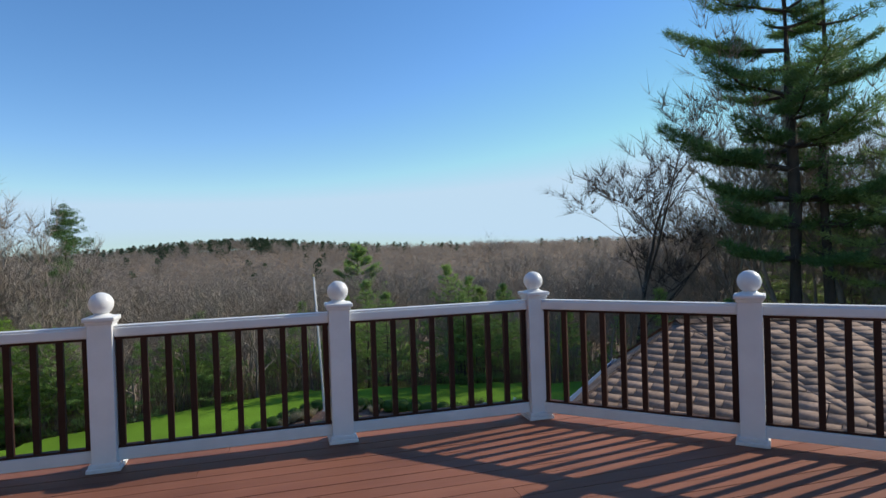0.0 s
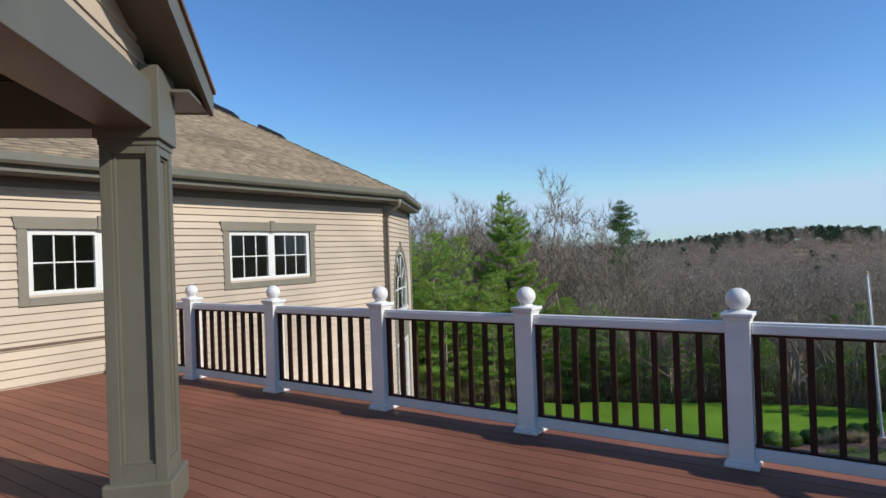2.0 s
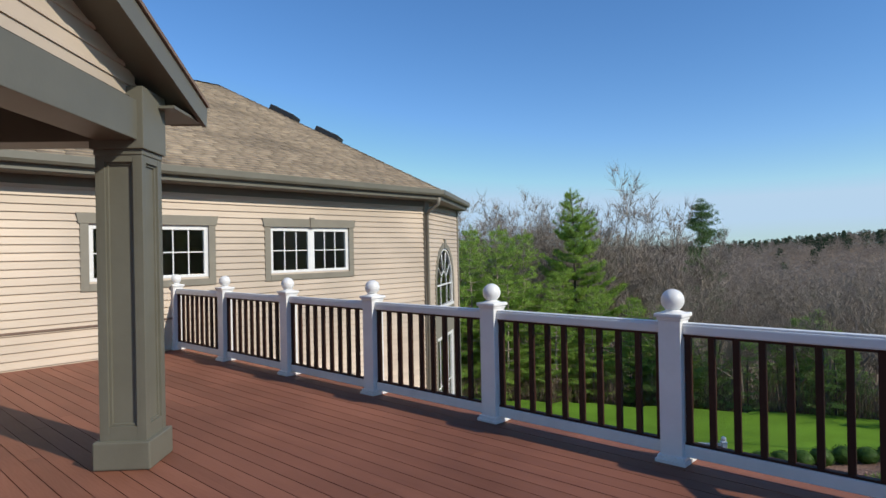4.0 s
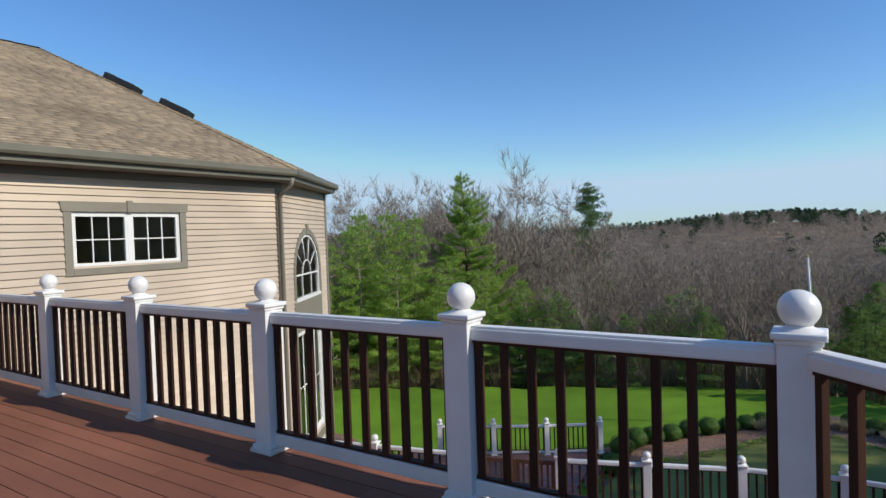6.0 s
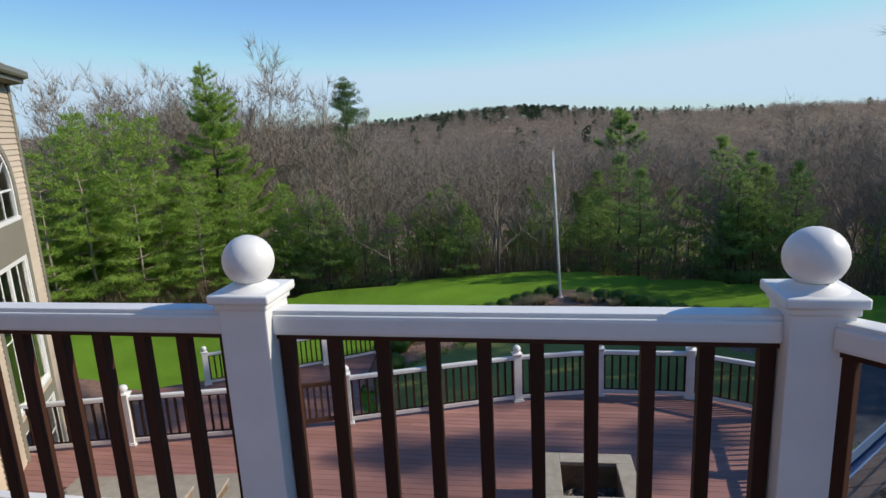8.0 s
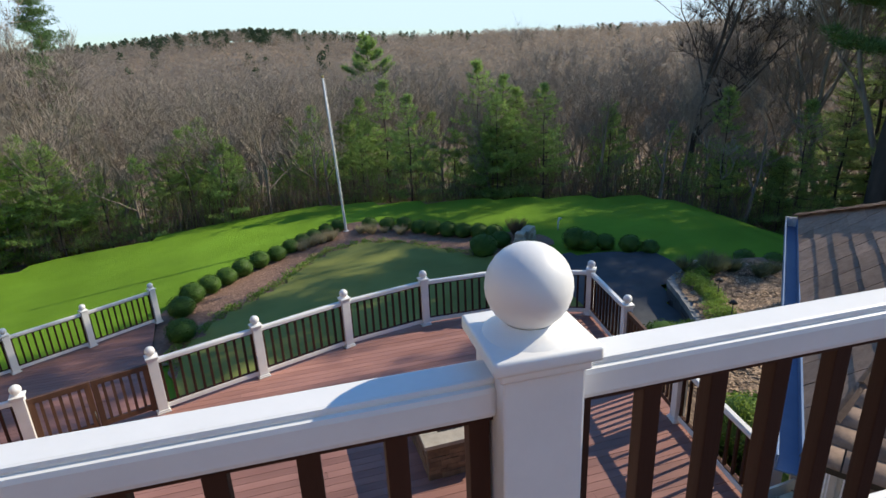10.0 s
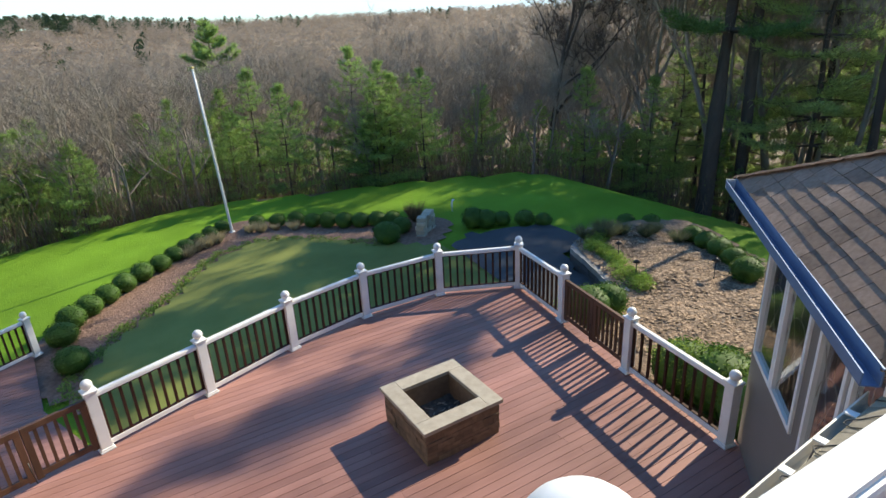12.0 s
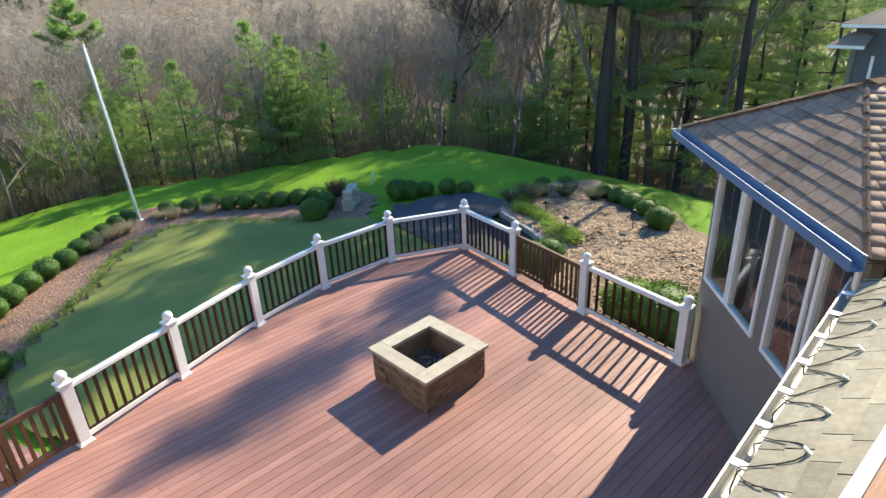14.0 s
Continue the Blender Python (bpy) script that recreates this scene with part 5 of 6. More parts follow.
for i, (x, y, s) in enumerate(((-27.5, 22.5, 1.0), (-25.5, 25.5, 0.95), (-23.5, 24.0, 0.9), (-22.0, 27.5, 1.0), (-19.6, 27.4, 0.85), (-24.8, 29.5, 1.1), (-30, 26, 1.05), (-17.2, 27.6, 0.7), (-28.5, 31, 1.1), (-14.8, 28.6, 0.62), (-31.5, 21.5, 1.0), (-34, 26, 1.1), (-21, 24.3, 0.8), (-26.5, 21, 0.85), (-18.5, 25.6, 0.6), (-24, 22, 0.75), (-20.5, 30, 0.95), (-18.2, 30.5, 0.8), (-16, 30.5, 0.7), (-12.5, 29.5, 0.5), (-33, 30, 1.2), (-37, 22, 1.1), (-23, 26, 1.0), (-27, 28, 1.15))):
    tree_thing("young_pine", x, y, *((yw, None, yl, None) if i % 4 else (zw, None, zl, None)), "bright green young white pine at the lawn edge", "tree", "young pines", 37 * i, s * (1.15 if x < -19 else 1))
w5, l5 = white_pine(18, 23, width=0.29, low=0.05, whorl=0.72, blades=15, needle=0.25, half=0.0165, droop=0.04, ragged=0.5)
tree_thing("pine_tree", -21.1, 32.6, w5, BARK_DARK, l5, NEEDLE_LIGHT, "full green tall pine standing above the young evergreens", "tree", "", 0, 0.88)
w6, l6 = pine_arrays(21.5, 24, width=0.17, low=0.40, gap=0.7, needles=190, tuft=0.75, ragged=0.4, needle=0.24)
tree_thing("pine_tree", -20.3, 55, w6, BARK_DARK, l6, NEEDLE, "bare-stemmed pine with a flat ragged top", "tree")
w7, l7 = white_pine(16, 25, width=0.36, low=0.08, whorl=0.85, blades=18, needle=0.34, half=0.028, droop=0.02, ragged=0.45)
tree_thing("pine_tree", 5.9, 57, w7, BARK_DARK, l7, NEEDLE_SAPLING, "rounded green pine rising from the valley woods", "tree")

# leafless trees along the lawn edge


def wood_pair(arrays, sides, material):
    """The trunk and the branches of a leafless tree as two meshes."""
    v, f = arrays
    nv, nf = 5 * sides, 8 * sides
    return raw_mesh("trunk", v[:nv], f[:nf], material, True), raw_mesh("crown", v[nv:], f[nf:] - nv, material)


kinds = [wood_pair(bare_tree(h, s, 4, sp, tr, 6, 0.15), 6, BARK) for h, s, sp, tr in ((13, 31, 0.5, 0.21), (11, 32, 0.6, 0.22), (15, 33, 0.45, 0.19), (12, 34, 0.55, 0.24), (14, 35, 0.5, 0.20))]
big = wood_pair(bare_tree(16, 38, 4, 0.66, 0.20, 7, 0.1, 0.3, 4), 7, BARK_DARK)
tree_thing("bare_tree", 17.4, 25.6, big[0], None, big[1], None, "large leafless oak with crooked limbs by the lawn", "tree", "", 40, 0.9, crown="crown")
tree_thing("bare_tree", 24.5, 16.6, kinds[2][0], None, kinds[2][1], None, "tall leafless tree beside the large pine", "tree", "lawn edge bare trees", 90, 1.15, crown="crown")
edge_kinds = [wood_pair(bare_tree(h, sd, 4, sp, tr, 6, ln, fr, 3), 6, BARK) for h, sd, sp, tr, ln, fr in ((9, 131, 0.62, 0.30, 0.28, 0.4), (10, 132, 0.66, 0.27, 0.2, 0.45), (8, 133, 0.6, 0.33, 0.35, 0.35), (10.5, 134, 0.55, 0.26, 0.15, 0.5), (9, 135, 0.7, 0.30, 0.3, 0.4))]
rnd = random.Random(77)
spots = [(21.6, 53.6), (26, 26), (29, 19), (25, 14)]
for i in range(135):
    ang = radians(rnd.uniform(-62, 62))
    d = rnd.uniform(0, 1) ** 1.3 * 34
    x = math.sin(ang) * 44
    x += rnd.uniform(-2, 2)
    y = lawn_edge(x) + 0.8 + d
    if math.hypot(x + 21.1, y - 31.5) > 5 and (y > 36 or abs((x + 0.5) * 0.866 + (y + 3) * 0.5) > 3.5):
        spots.append((x, y))
for k in range(30):
    x, y = -39 + 1.1 * k + rnd.uniform(-0.8, 0.8), 37 + rnd.uniform(0, 9)
    if abs((x + 0.5) * 0.946 + (y + 3) * 0.323) > 2.2:
        spots.append((x, y))
for k in range(46):
    x = -13.5 + 33 * (k * 0.618 % 1)
    spots.append((x, lawn_edge(x) + 1.0 + 10 * rnd.random() ** 1.2))
for i, (x, y) in enumerate(spots):
    near = -14 <= x <= 20 and i > 0
    wood = (edge_kinds if near else kinds)[i % 5]
    size = 0.9 if i == 0 else min(rnd.uniform(0.66, 0.95) * (1 + 0.012 * max(y - 30, 0)), (0.2 - ground_z(x, y)) / 14.0) if near else rnd.uniform(0.95, 1.15) if x > 20 else rnd.uniform(0.95, 1.15) * (0.6 if x < 0.95 * (-y - 3) else 0.75 if y < 34 else 1.0)
    tree_thing("bare_tree", x, y, wood[0], None, wood[1], None, "crooked leafless grey tree at the lawn edge" if near else "slender leafless tree at the edge of the woods", "tree", "lawn edge bare trees", rnd.uniform(0, 360), size, crown="crown")

# evergreen saplings, brush and dry leaves under the bare trees
saplings = []
for h, sd, wd in ((5.0, 141, 0.40), (6.5, 142, 0.36), (4.0, 143, 0.44)):
    wv, nv = white_pine(h, sd, width=wd, low=0.02, whorl=0.46, blades=13, needle=0.17, half=0.012, ragged=0.5)
    saplings.append((raw_mesh("trunk", *wv, BARK_DARK, True), raw_mesh("crown", *nv, NEEDLE_SAPLING)))
hx, hd = 0, 2
for i in range(105):
    if i % 4 == 0:
        hx, hd = -15 + 39 * ((i // 4) * 0.618 % 1), 1.0 + 11 * rnd.random() ** 1.4
    x = hx + rnd.gauss(0, 1.5)
    y = lawn_edge(x) + max(hd + rnd.gauss(0, 1.6), 0.9)
    if abs((x + 0.5) * 0.866 + (y + 3) * 0.5) > 1.0:
        tree_thing("pine_sapling", x, y, saplings[i % 3][0], None, saplings[i % 3][1], None, "soft green pine sapling under the bare trees", "tree", "pine saplings", rnd.uniform(0, 360), rnd.uniform(0.55, 1.05))
bases, tips = [], []
cs, rs, cs2, rs2 = [], [], [], []
for i in range(1500):
    x = rnd.uniform(-38, 34)
    d = 0.3 + 16 * rnd.random() ** 1.6
    y = lawn_edge(x) + d
    z = ground_z(x, y)
    h = rnd.uniform(0.8, 2.4)
    for k in range(26):
        a, q = rnd.uniform(0, 6.28), rnd.uniform(0.1, 0.8)
        p = Vector((x + rnd.gauss(0, 0.35), y + rnd.gauss(0, 0.35), z + rnd.uniform(-0.1, 0.5) * h))
        bases.append(tuple(p))
        tips.append(tuple(p + Vector((math.cos(a) * q * 0.6, math.sin(a) * q * 0.6, rnd.uniform(0.35, 0.75) * h))))
    if i % 6 == 0:
        for k in range(4):
            (cs if i % 12 else cs2).append((x + rnd.uniform(-0.7, 0.7), y + rnd.uniform(-0.7, 0.7), z + rnd.uniform(0.3, 2.0)))
            (rs if i % 12 else rs2).append(rnd.uniform(0.3, 0.8))
tagged(new("brush", raw_mesh("brush", *blade_mesh(bases, tips, 0.012, 17), BRUSH)), "tangled brown brush along the edge of the woods", "undergrowth", kind="stuff")
v, f = leaf_cloud(cs, rs, 16000, 0.10, 5, 0.8, 0.6)
tagged(new("undergrowth", raw_mesh("undergrowth", v, f, SPRING)), "light green budding undergrowth along the wood", "undergrowth", kind="stuff")
v, f = leaf_cloud(cs2, rs2, 9000, 0.09, 6, 0.8, 0.6)
tagged(new("dry_leaf_saplings", raw_mesh("dry_leaf_saplings", v, f, DRY_LEAF)), "low saplings holding tan dry leaves", "undergrowth", kind="stuff")

# the valley woods
tmpl = bare_tree(13, 41, 3, 0.55, 0.14, 4, 0.12, 0.35, 5)
spots = []
while len(spots) < 850:
    ang, r = radians(rnd.uniform(-68, 72)), 48 + 110 * rnd.random() ** 1.2
    x, y = r * math.sin(ang), r * math.cos(ang)
    g = ground_z(x, y)
    spots.append((x, y, g, min(rnd.uniform(0.75, 1.15), (0.004 * r - 1.5 - g) / 19.0), rnd.uniform(0, 6.28)))
tagged(new("valley_woods", scatter("valley_woods", tmpl, spots, TWIGS)), "grey-brown leafless woods filling the valley", "forest", kind="stuff")
rng = np.random.default_rng(9)
n = 130
b = np.zeros((n, 3))
t = rng.normal(size=(n, 3)) * (2.3, 2.3, 1.0)
t[:, 2] = rng.uniform(5.0, 11.5, n) - 0.25 * np.hypot(t[:, 0], t[:, 1])
b[:, 2] = t[:, 2] - rng.uniform(-0.3, 2.4, n)
b[:, :2] = t[:, :2] * 0.35 + rng.normal(size=(n, 2)) * 0.5
tmpl = blade_mesh(b, t, 0.10, 3)
spots = []
while len(spots) < 6000:
    ang, r = radians(rnd.uniform(-66, 70)), 130 + 900 * rnd.random() ** 1.7
    x, y = r * math.sin(ang), r * math.cos(ang)
    spots.append((x, y, ground_z(x, y) - 1, rnd.uniform(0.75, 1.15) * (1 + min(r, 350) / 1000), rnd.uniform(0, 6.28)))
tagged(new("far_woods", scatter("far_woods", tmpl, spots, TWIGS)), "far leafless woods on the rolling hills", "forest", kind="stuff")
n = 60
hz = rng.uniform(0, 1, n)
c = np.stack([rng.normal(size=n) * 1.9 * (1 - hz * 0.85), rng.normal(size=n) * 1.9 * (1 - hz * 0.85), 3 + 11 * hz], 1)
tmpl = leaf_cloud(c, np.full(n, 1.1), 150, 1.7, 8, 0.6, 0.6)
spots = []
while len(spots) < 620:
    ang = rnd.gauss(-4, 8) if rnd.random() < 0.72 else rnd.uniform(-60, 66)
    r = rnd.uniform(580, 930) if rnd.random() < 0.96 else 200 + 400 * rnd.random()
    x, y = r * math.sin(radians(ang)), r * math.cos(radians(ang))
    spots.append((x, y, ground_z(x, y), rnd.uniform(0.7, 1.15), rnd.uniform(0, 6.28)))
tagged(new("far_pines", scatter("far_pines", tmpl, spots, NEEDLE_FAR)), "dark pines along the far ridge", "forest", kind="stuff")

# ---- garden ----
bm = bmesh.new()
bmesh.ops.create_icosphere(bm, subdivisions=3, radius=0.40)
for v in bm.verts:
    v.co *= 1 + 0.10 * noise.noise(v.co * 3.5)
    v.co.z = v.co.z * 0.86 + 0.34
BODY = bpy.data.meshes.new("foliage_core")
bm.to_mesh(BODY)
bm.free()
BODY.materials.append(BOX)
lv, lf = leaf_cloud([(0, 0, 0.34)], [0.46], 2600, 0.05, 4, 0.88, 0.7)
SHELL = raw_mesh("leaves", lv, lf, BOX)


def shrub(x, y, size, label="round clipped dark green boxwood shrub in the mulch bed", group="boxwood shrubs", z=None):
    s = thing("boxwood_shrub", (x, y, ground_z(x, y) + 0.05 if z is None else z), label, "shrub", group, turn=rnd.uniform(0, 360))
    s.scale = (size, size, size * rnd.uniform(0.9, 1.05))
    for name, data in (("foliage_core", BODY), ("leaves", SHELL)):
        ob = new(name, data)
        ob.parent = s


ROW = [(-5.6, 15.0, 0.98), (-5.85, 16.8, 0.98), (-5.65, 17.7, 0.95), (-5.2, 18.3, 0.9), (-4.7, 18.8, 0.87), (-4.2, 19.3, 0.85), (-3.65, 19.8, 0.86), (-3.05, 20.25, 0.85), (-2.55, 20.85, 0.78), (-2.1, 21.3, 0.76), (-1.65, 21.65, 0.74), (-1.15, 22.0, 0.72), (-0.65, 22.3, 0.72), (0.58, 21.9, 0.72), (1.25, 21.45, 0.76), (1.84, 21.05, 0.76), (2.3, 20.45, 0.8), (2.75, 19.95, 0.8), (3.2, 19.5, 0.8), (3.7, 19.15, 0.82), (4.2, 18.8, 0.8), (4.65, 18.4, 0.76), (3.75, 16.9, 1.12), (4.55, 17.5, 0.86)]
for x, y, s in ROW:
    shrub(x, y, s)


def tuft_template(n, height, spread, seed):
    rng = np.random.default_rng(seed)
    a = rng.uniform(0, 6.28, n)
    r = rng.uniform(0, 0.08, n)
    b = np.stack([r * np.cos(a), r * np.sin(a), np.zeros(n)], 1)
    k = rng.uniform(0.3, 1, n) * spread
    t = b + np.stack([k * np.cos(a), k * np.sin(a), height * rng.uniform(0.55, 1, n)], 1)
    return blade_mesh(b, t, 0.012, seed)


TUFT = raw_mesh("blades", *tuft_template(420, 0.55, 0.42, 3), STRAW)


def grass_tuft(x, y, size, z=None, label="dry straw-coloured ornamental grass clump", data=None):
    ob = tagged(new("ornamental_grass", data or TUFT), label, "grass clump", "ornamental grasses")
    ob.matrix_world = pose(x, y, ground_z(x, y) + 0.05 if z is None else z, 0, 0, rnd.uniform(0, 360)) @ Matrix.Scale(size, 4)


for x, y, s in ((-2.15, 20.75, 0.85), (-1.8, 21.05, 0.95), (-1.4, 21.15, 0.95), (-1.0, 21.3, 0.9), (0.2, 21.45, 0.75), (0.55, 21.2, 0.85), (1.06, 21.05, 0.6), (1.6, 20.55, 0.8)):
    grass_tuft(x, y, s)
tuft2 = raw_mesh("blades", *tuft_template(500, 0.9, 0.5, 9), surf("reddish_dry_shrub", (0.16, 0.10, 0.05), (0.24, 0.17, 0.09), scale=3, rough=0.9, bump=0, spread=0.3, island=True))
grass_tuft(5.45, 18.2, 0.95, label="tall brown dormant shrub at the end of the bed", data=tuft2)

# mulch chips and leaf scraps
rng = np.random.default_rng(12)


def chips(name, spots, material, size, label, category):
    p = np.asarray(spots, float)
    n = len(p)
    a = rng.uniform(0, 6.28, n)
    s = size * rng.uniform(0.5, 1.5, n)
    d = np.stack([np.cos(a), np.sin(a), rng.uniform(-0.3, 0.3, n)], 1) * s[:, None]
    e = np.stack([-np.sin(a), np.cos(a), rng.uniform(-0.3, 0.3, n)], 1) * s[:, None] * 0.45
    v = np.stack([p - d - e, p + d - e * 0.6, p + d * 0.8 + e, p - d * 0.8 + e], 1).reshape(-1, 3)
    k = np.arange(n)[:, None] * 4
    return tagged(new(name, raw_mesh(name, v, np.concatenate([k + (0, 1, 2), k + (0, 2, 3)]), material)), label, category, kind="stuff")


CHIP = surf("mulch_chip", (0.15, 0.075, 0.048), (0.42, 0.265, 0.185), scale=20, rough=0.95, bump=0, spread=0.45, island=True)
spots = []
for a, b in zip(ROW[1:21], ROW[2:22]):
    for k in range(260):
        t, o = rnd.random(), rnd.uniform(-1.9, 0.1)
        nx, ny = (b[1] - a[1]), -(b[0] - a[0])
        l = math.hypot(nx, ny)
        x, y = a[0] + t * (b[0] - a[0]) - nx / l * o, a[1] + t * (b[1] - a[1]) - ny / l * o
        spots.append((x, y, ground_z(x, y) + 0.075))
chips("mulch_chips", spots, CHIP, 0.055, "scattered red-brown bark mulch chips", "mulch")
# edging plants between mulch and turf
cs = []
edge = smooth_outline([(-5.6, 13.2), (-5.1, 15.2), (-4.2, 16.4), (-3.0, 17.5), (-2.3, 18.5), (-1.3, 19.7), (0.4, 20.0), (1.9, 18.9), (3.3, 17.1), (4.8, 15.7), (5.5, 13.3), (4.6, 10.8), (0, 10.6), (-4, 10.2)])
for x, y in edge[:42]:
    for k in range(5):
        cs.append((x + rnd.uniform(-0.35, 0.2), y + rnd.uniform(-0.1, 0.35), ground_z(x, y) + 0.10))
v, f = leaf_cloud(cs, [0.16] * len(cs), 9000, 0.06, 14, 0.5, 0.7)
tagged(new("edging_plants", raw_mesh("edging_plants", v, f, COVER)), "low creeping edging plants round the turf", "groundcover", kind="stuff")

# raised bed on the other side, with its stone retaining wall
ZB = -4.82
BED = [(4.0, 3.2), (4.3, 8.8), (6.35, 8.8), (6.85, 10.1), (7.35, 11.6), (8.8, 12.5), (11.7, 12.0), (11.6, 9.8), (10.1, 7.4), (8.5, 4.2)]
bedob = draped("raised_bed", smooth_outline(BED, 3), 0.0, LITTER, "tan leaf-strewn raised garden bed", "garden bed", 0.4)
for v in bedob.data.vertices:
    v.co.z = ZB + 0.10 * noise.noise((v.co.x * 0.7, v.co.y * 0.7, 0)) + 0.04 * noise.noise((v.co.x * 2.6, v.co.y * 2.6, 3)) - 0.07 * max(v.co.x - 8.5, 0)
spots = [(rnd.uniform(4.6, 11), rnd.uniform(3.5, 12), 0) for _ in range(20000)]
spots = [(x, y, ZB + 0.10 * noise.noise((x * 0.7, y * 0.7, 0)) + 0.04 * noise.noise((x * 2.6, y * 2.6, 3)) - 0.07 * max(x - 8.5, 0) + 0.015) for x, y, _ in spots if x < 4.75 + max(0, (y - 2)) * 1.0 and not (y > 9 and x < 6.3 + (y - 9) * 0.4)]
LEAF_CHIP = surf("dry_leaf", (0.13, 0.075, 0.045), (0.44, 0.31, 0.20), scale=20, rough=0.9, bump=0, spread=0.6, island=True)
chips("fallen_leaves", spots, LEAF_CHIP, 0.05, "tan fallen leaves scattered on the bed", "leaves")
wallr = thing("retaining_wall", (0, 0, 0), "grey dry-laid stone retaining wall of the raised bed", "stone wall", kind="structure")
line = [(4.3, 8.85), (6.3, 8.85), (6.8, 10.1), (7.3, 11.65), (8.8, 12.55)]
for a, b in zip(line, line[1:]):
    L = math.hypot(b[0] - a[0], b[1] - a[1])
    ang = math.degrees(math.atan2(b[1] - a[1], b[0] - a[0]))
    for r in range(5):
        x = 0.0
        while x < L - 0.05:
            w = min(rnd.uniform(0.25, 0.55), L - x)
            bm = box(x + 0.006, x + w - 0.006, -0.20, 0.17 - rnd.uniform(0, 0.03), ZB - 0.86 + 0.17 * r, ZB - 0.86 + 0.17 * r + 0.16, 0)
            bm.transform(pose(a[0], a[1], 0, 0, 0, ang))
            part("stone", bm, BLUESTONE_SHADED if r < 4 else EDGE_STONE, wallr)
            x += w
# the patio's deep shade comes mostly from its near-black stone colour
patio = draped("patio", [(4.6, 9.2), (6.2, 9.0), (6.7, 10.2), (7.2, 11.8), (8.7, 12.8), (8.6, 14.6), (7.2, 15.2), (6.1, 15.7), (5.1, 15.0)], 0.18, BLUESTONE_SHADED, "blue-grey stone patio below the deck, darkened in colour for shade", "patio", 0.5)
wally = thing("stone_wall", (0, 0, 0), "low cream fieldstone wall end beside the shrubs", "stone wall")
for r in range(5):
    for k in range(3):
        x, y = 5.0 + 0.27 * k, 16.75 + 0.24 * k
        bm = box(-0.17, 0.17, -0.16, 0.16, 0, 0.155, 0.03)
        bm.transform(pose(x + rnd.uniform(-0.04, 0.04), y + rnd.uniform(-0.04, 0.04), ground_z(x, y) - 0.05 + 0.155 * r, 0, 0, 43 + rnd.uniform(-12, 12)))
        part("stone", bm, STONE, wally)
for x, y, s in ((6.75, 16.25, 0.98), (7.05, 15.95, 0.9), (7.6, 15.75, 0.78), (8.15, 15.15, 0.82), (8.55, 14.65, 0.7), (10.5, 12.8, 0.72), (11.0, 12.2, 0.72)):
    shrub(x, y, s)
for x, y, s in ((9.25, 7.65, 0.92), (9.9, 8.45, 0.82), (10.2, 9.1, 0.82), (10.4, 9.7, 0.76), (10.6, 10.3, 0.74)):
    shrub(x, y, s, "round clipped boxwood shrub behind the raised bed", z=ZB - 0.07 * max(x - 8.5, 0) - 0.05)
for x, y, s in ((4.2, 4.0, 1.5), (4.35, 4.7, 1.6), (4.3, 5.4, 1.45), (4.7, 5.0, 1.3), (4.75, 8.35, 1.15), (5.3, 8.3, 1.0)):
    shrub(x, y, s, "spreading dark green shrub against the deck rail", "rail shrubs", z=ZB - 0.05)
GREY_TUFT = raw_mesh("blades", *tuft_template(420, 0.5, 0.45, 5), leafy("grey_green_grass", (0.13, 0.15, 0.075), (0.21, 0.22, 0.12), scale=2))
for x, y, s in ((7.95, 12.0, 0.9), (8.5, 11.65, 1.05), (9.1, 11.65, 0.9), (8.75, 12.1, 0.95), (9.6, 11.15, 0.85), (10.05, 10.35, 0.85), (10.1, 11.3, 0.8)):
    grass_tuft(x, y, s, ZB - 0.07 * max(x - 8.5, 0), "grey-green ornamental grass in the raised bed", GREY_TUFT)
cs, rs = [], []
for k in range(80):
    t = rnd.random()
    i = min(int(t * 3), 2)
    a, b = line[i + 1], line[min(i + 2, 4)]
    u = t * 3 - i
    cs.append((a[0] + u * (b[0] - a[0]) + rnd.uniform(0.15, 0.6), a[1] + u * (b[1] - a[1]) - rnd.uniform(0.1, 0.45), ZB + 0.08))
    rs.append(rnd.uniform(0.14, 0.28))
for k in range(26):
    cs.append((rnd.uniform(4.4, 5.4), rnd.uniform(7.9, 9.0), ZB + 0.15))
    rs.append(rnd.uniform(0.2, 0.35))
for k in range(40):
    cs.append((3.95 + rnd.uniform(0.0, 0.7), rnd.uniform(3.7, 5.8), ZB + rnd.uniform(0.1, 0.95)))
    rs.append(rnd.uniform(0.2, 0.35))
v, f = leaf_cloud(cs, rs, 26000, 0.055, 15, 0.7, 0.6)
tagged(new("bed_plants", raw_mesh("bed_plants", v, f, COVER)), "bright green groundcover along the stone edge", "groundcover", kind="stuff")
for x, y in ((7.05, 9.15), (8.65, 8.1), (7.6, 10.3)):
    p = thing("path_light", (x, y, ZB), "small dark bronze garden path light", "path light", "path lights")
    part("stake", lathe([(0.012, -0.1), (0.012, 0.45), (0.0, 0.45)], 8), BLACK, p)
    part("hat", lathe([(0.0, 0.53), (0.03, 0.515), (0.10, 0.455), (0.0, 0.46)], 14), BLACK, p)
mk = thing("lawn_marker", (7.13, 18.35, ground_z(7.13, 18.35)), "small white curved marker stake on the lawn", "marker")
part("stake", tube([(0, 0, 0), (0, 0, 0.35), (0.05, 0, 0.48), (0.12, 0, 0.45)], [0.035, 0.035, 0.04, 0.02], 8), POLE, mk)

# low landing beyond the gate
land = thing("deck_landing", (0, 0, 0), "red-brown lower landing deck with white rail beyond the gate", "deck")
ZP = -6.02
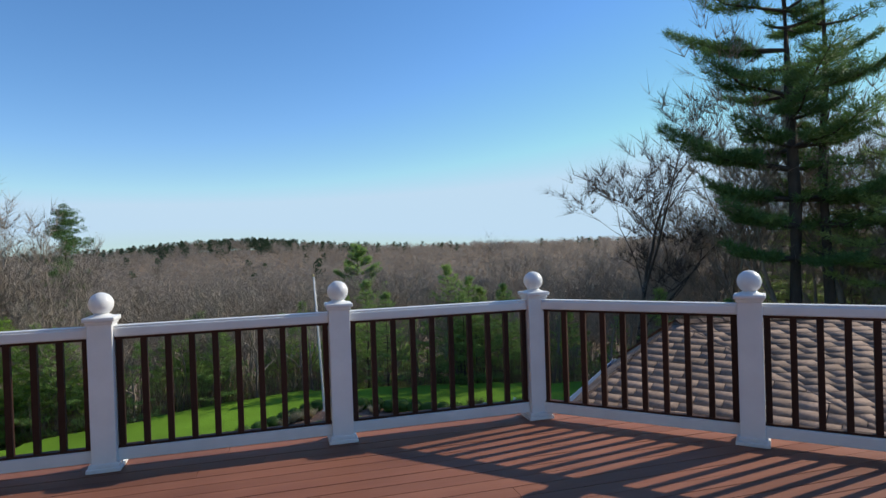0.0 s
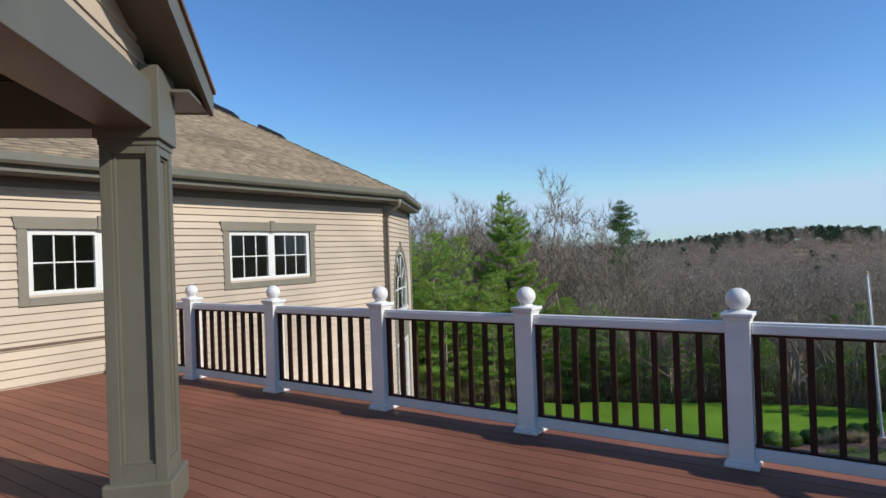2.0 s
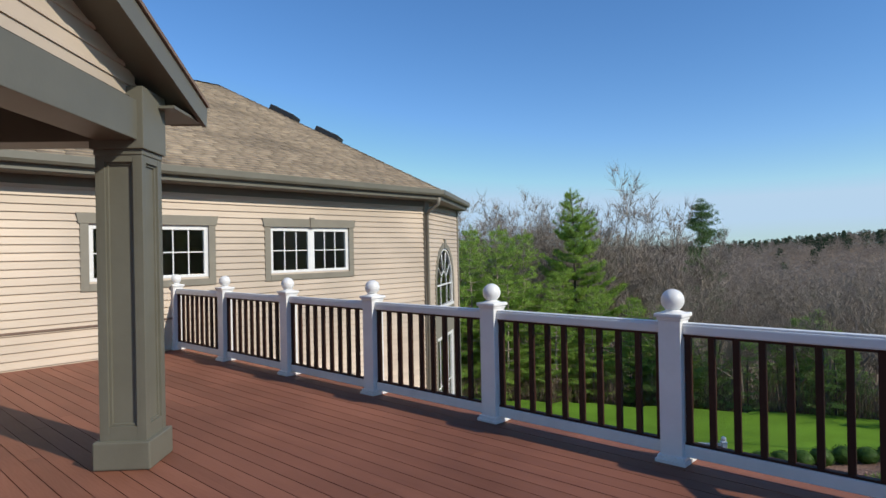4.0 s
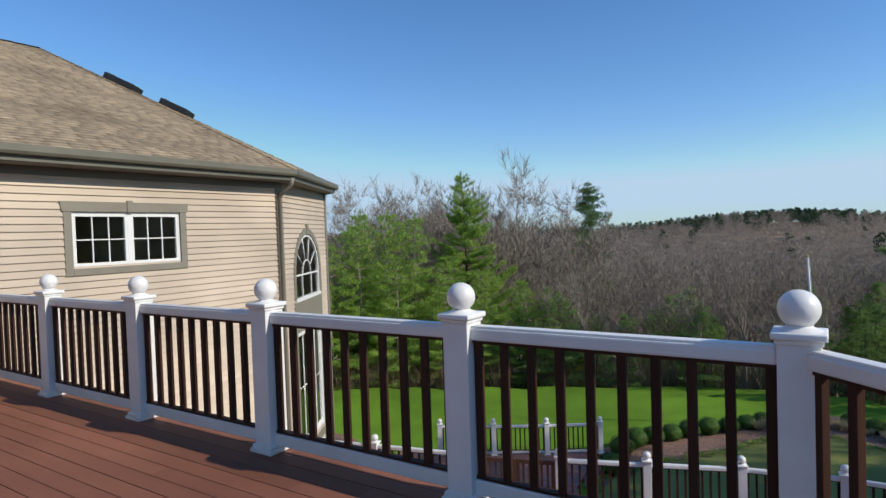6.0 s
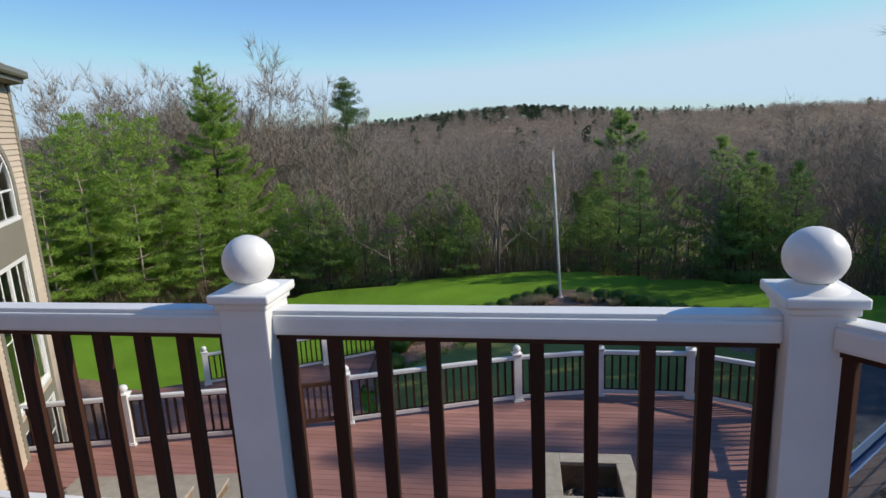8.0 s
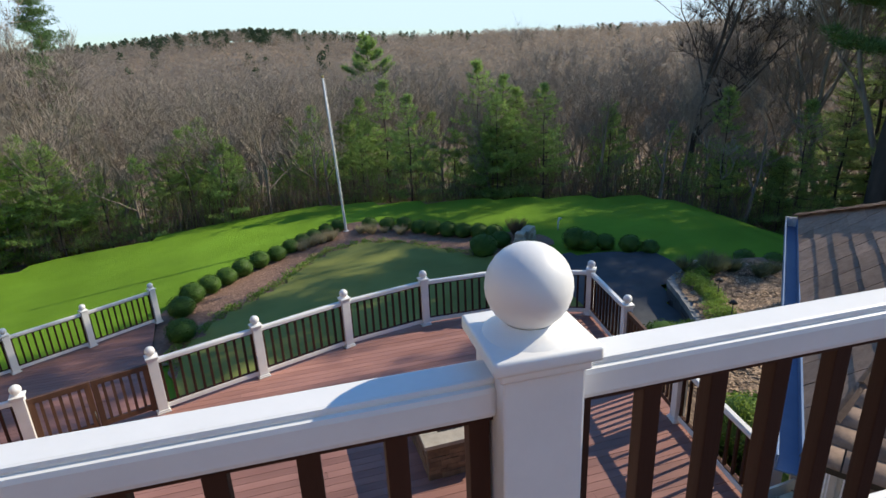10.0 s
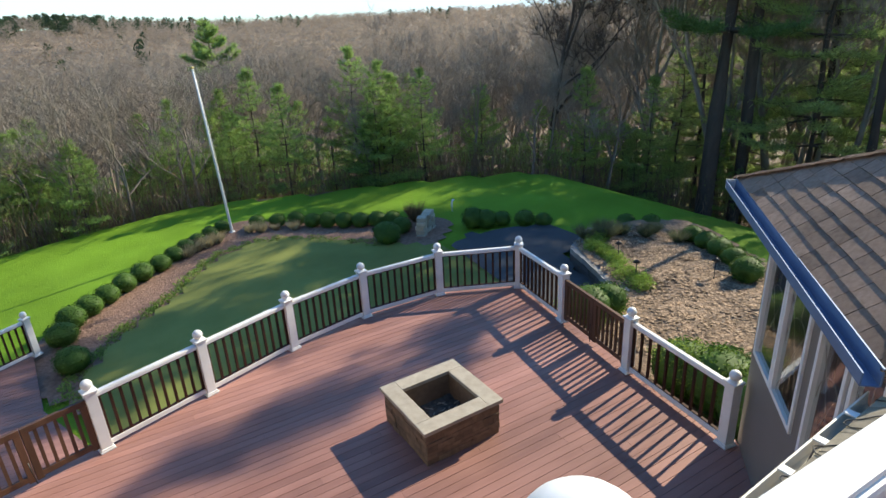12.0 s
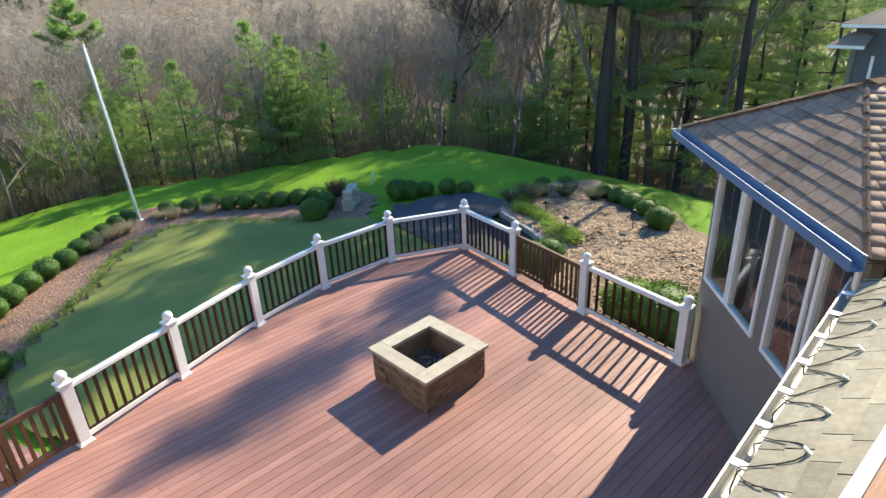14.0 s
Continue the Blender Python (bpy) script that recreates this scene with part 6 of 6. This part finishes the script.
LAND = [(-5.1, 9.3), (-5.3, 11.5), (-6.2, 13.5), (-6.55, 16.5), (-8.1, 15.6), (-12.5, 13.4), (-12.5, 9.4)]
part("platform", prism(LAND, ZP - 0.2, ZP - 0.03), DARK, land)
rail_section((-6.46, 16.4), (-7.97, 15.45), ZP, "white rail section with dark balusters on the landing", "landing railing", 11)
rail_section((-7.97, 15.45), (-9.5, 14.55), ZP, "white rail section with dark balusters on the landing", "landing railing", 11)
rail_section((-9.5, 14.55), (-11.1, 13.7), ZP, "white rail section with dark balusters on the landing", "landing railing", 11)
for x, y in ((-6.46, 16.4), (-7.97, 15.45), (-9.5, 14.55), (-11.1, 13.7)):
    copy_thing(low_post, pose(x, y, ZP, 0, 0, 38))
stair = thing("deck_stairs", (-5.6, 8.45, ZP), "red-brown stairs from the gate to the landing", "stairs", turn=20)
for k in range(9):
    z = (ZL - ZP) * (9 - k) / 10
    part("tread", box(-0.85, 0.85, 0.02 + 0.20 * k, 0.26 + 0.20 * k, z - 0.035, z), DECK_LOW, stair)
for x in (-0.9, 0.87):
    bm = bmesh.new()
    q = [(0.0, ZL - ZP - 0.32), (0.0, ZL - ZP - 0.02), (2.0, 0.12), (2.0, -0.15)]
    a = [bm.verts.new((x, y, z)) for y, z in q]
    b = [bm.verts.new((x + 0.03, y, z)) for y, z in q]
    bm.faces.new(a)
    bm.faces.new(b[::-1])
    for i in range(4):
        bm.faces.new((a[i], b[i], b[(i + 1) % 4], a[(i + 1) % 4]))
    bmesh.ops.recalc_face_normals(bm, faces=bm.faces)
    part("stringer", bm, GATE, stair)

# ---- decks, board by board ----


def span(poly, y):
    xs = []
    for (x0, y0), (x1, y1) in zip(poly, poly[1:] + poly[:1]):
        if (y0 > y) != (y1 > y):
            xs.append(x0 + (x1 - x0) * (y - y0) / (y1 - y0))
    return (min(xs), max(xs)) if len(xs) > 1 else None


def boards(parent, poly, y0, y1, z, material, seed, pitch=0.142, piece=(3.4, 5.2)):
    rnd = random.Random(seed)
    y = y1
    while y > y0:
        lo, hi = span(poly, y - pitch + 0.006), span(poly, y - 0.0005)
        lo, hi = lo or hi, hi or lo
        if lo:
            left, right = min(lo[0], hi[0]), max(lo[1], hi[1])
            cuts = []
            x = left + rnd.uniform(1.2, piece[1])
            while x < right - 1.0:
                cuts.append(x)
                x += rnd.uniform(*piece)
            ends = [None] + cuts + [None]
            drop = rnd.uniform(0, 0.002)
            for a, b in zip(ends, ends[1:]):
                la, ha = (lo[0], hi[0]) if a is None else (a + 0.0015, a + 0.0015)
                lb, hb = (lo[1], hi[1]) if b is None else (b - 0.0015, b - 0.0015)
                bm = bmesh.new()
                p = [(la, y - pitch + 0.006), (lb, y - pitch + 0.006), (hb, y - 0.0005), (ha, y - 0.0005)]
                t = [bm.verts.new((px, py, z - drop)) for px, py in p]
                u = [bm.verts.new((px, py, z - 0.025)) for px, py in p]
                bm.faces.new(t)
                for i in range(4):
                    bm.faces.new((t[i], u[i], u[(i + 1) % 4], t[(i + 1) % 4]))
                bmesh.ops.recalc_face_normals(bm, faces=bm.faces)
                part("board", bm, material, parent)
        y -= pitch


UPPER = [(-9.88, -9.2), (7.2, -9.2), (7.2, -6.804), (0.396, 0.0), (0.116, 0.28), (-9.88, 0.28)]
deck = thing("floor_deck_upper", (0, 0, 0), "red-brown composite board floor of the upper deck", "deck floor", kind="structure")
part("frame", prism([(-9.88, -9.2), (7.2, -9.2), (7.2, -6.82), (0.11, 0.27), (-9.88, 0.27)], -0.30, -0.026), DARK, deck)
part("edge_board", box(-9.88, 0.14, 0.282, 0.332, -0.36, 0.004, 0.004), WHITE, deck, "white edge board")
bm = box(0, 9.9, 0.0, 0.05, -0.36, 0.004, 0.004)
bm.transform(pose(0.122, 0.285, 0, 0, 0, -45))
part("edge_board", bm, WHITE, deck, "white edge board")
LOWER = [(-12.0, 0.28), (0.6, 0.28), (0.9, 1.2), (3.25, 3.65), (3.39, 5.8), (3.67, 7.82), (3.90, 9.67), (2.14, 10.46), (0.24, 10.46), (-1.48, 10.05), (-3.13, 9.43), (-4.77, 8.82), (-6.52, 8.22), (-8.78, 7.65), (-11.0, 7.07), (-12.0, 6.7)]
deck2 = thing("floor_deck_lower", (0, 0, 0), "sun-faded red-brown composite board floor of the lower deck", "deck floor", kind="structure")
part("frame", prism(LOWER, ZL - 0.35, ZL - 0.026), DARK, deck2)
boards(deck, UPPER, -9.2, 0.28, 0.0, DECK, 1)
for ob in deck2.children:
    ob.matrix_parent_inverse = Matrix.Rotation(radians(-1.5), 4, "Z")
deck2.rotation_euler = (0, 0, radians(1.5))
c3, s3 = math.cos(radians(-1.5)), math.sin(radians(-1.5))
TURNED = [(x * c3 - y * s3, x * s3 + y * c3) for x, y in LOWER]
boards(deck2, TURNED, min(y for _, y in TURNED), max(y for _, y in TURNED), ZL, DECK_LOW, 2)
boards(land, LAND, 9.3, 16.9, ZP, DECK_LOW, 3)
shingle_parts((S0, S1, S2, S3), 0.15, 0.33, SHINGLE_KHAKI, skirt, 0.016, 9)
shingle_parts((K0, K1, AP), 0.16, 0.32, SHINGLE_GREY, sroof, 0.013, 10)
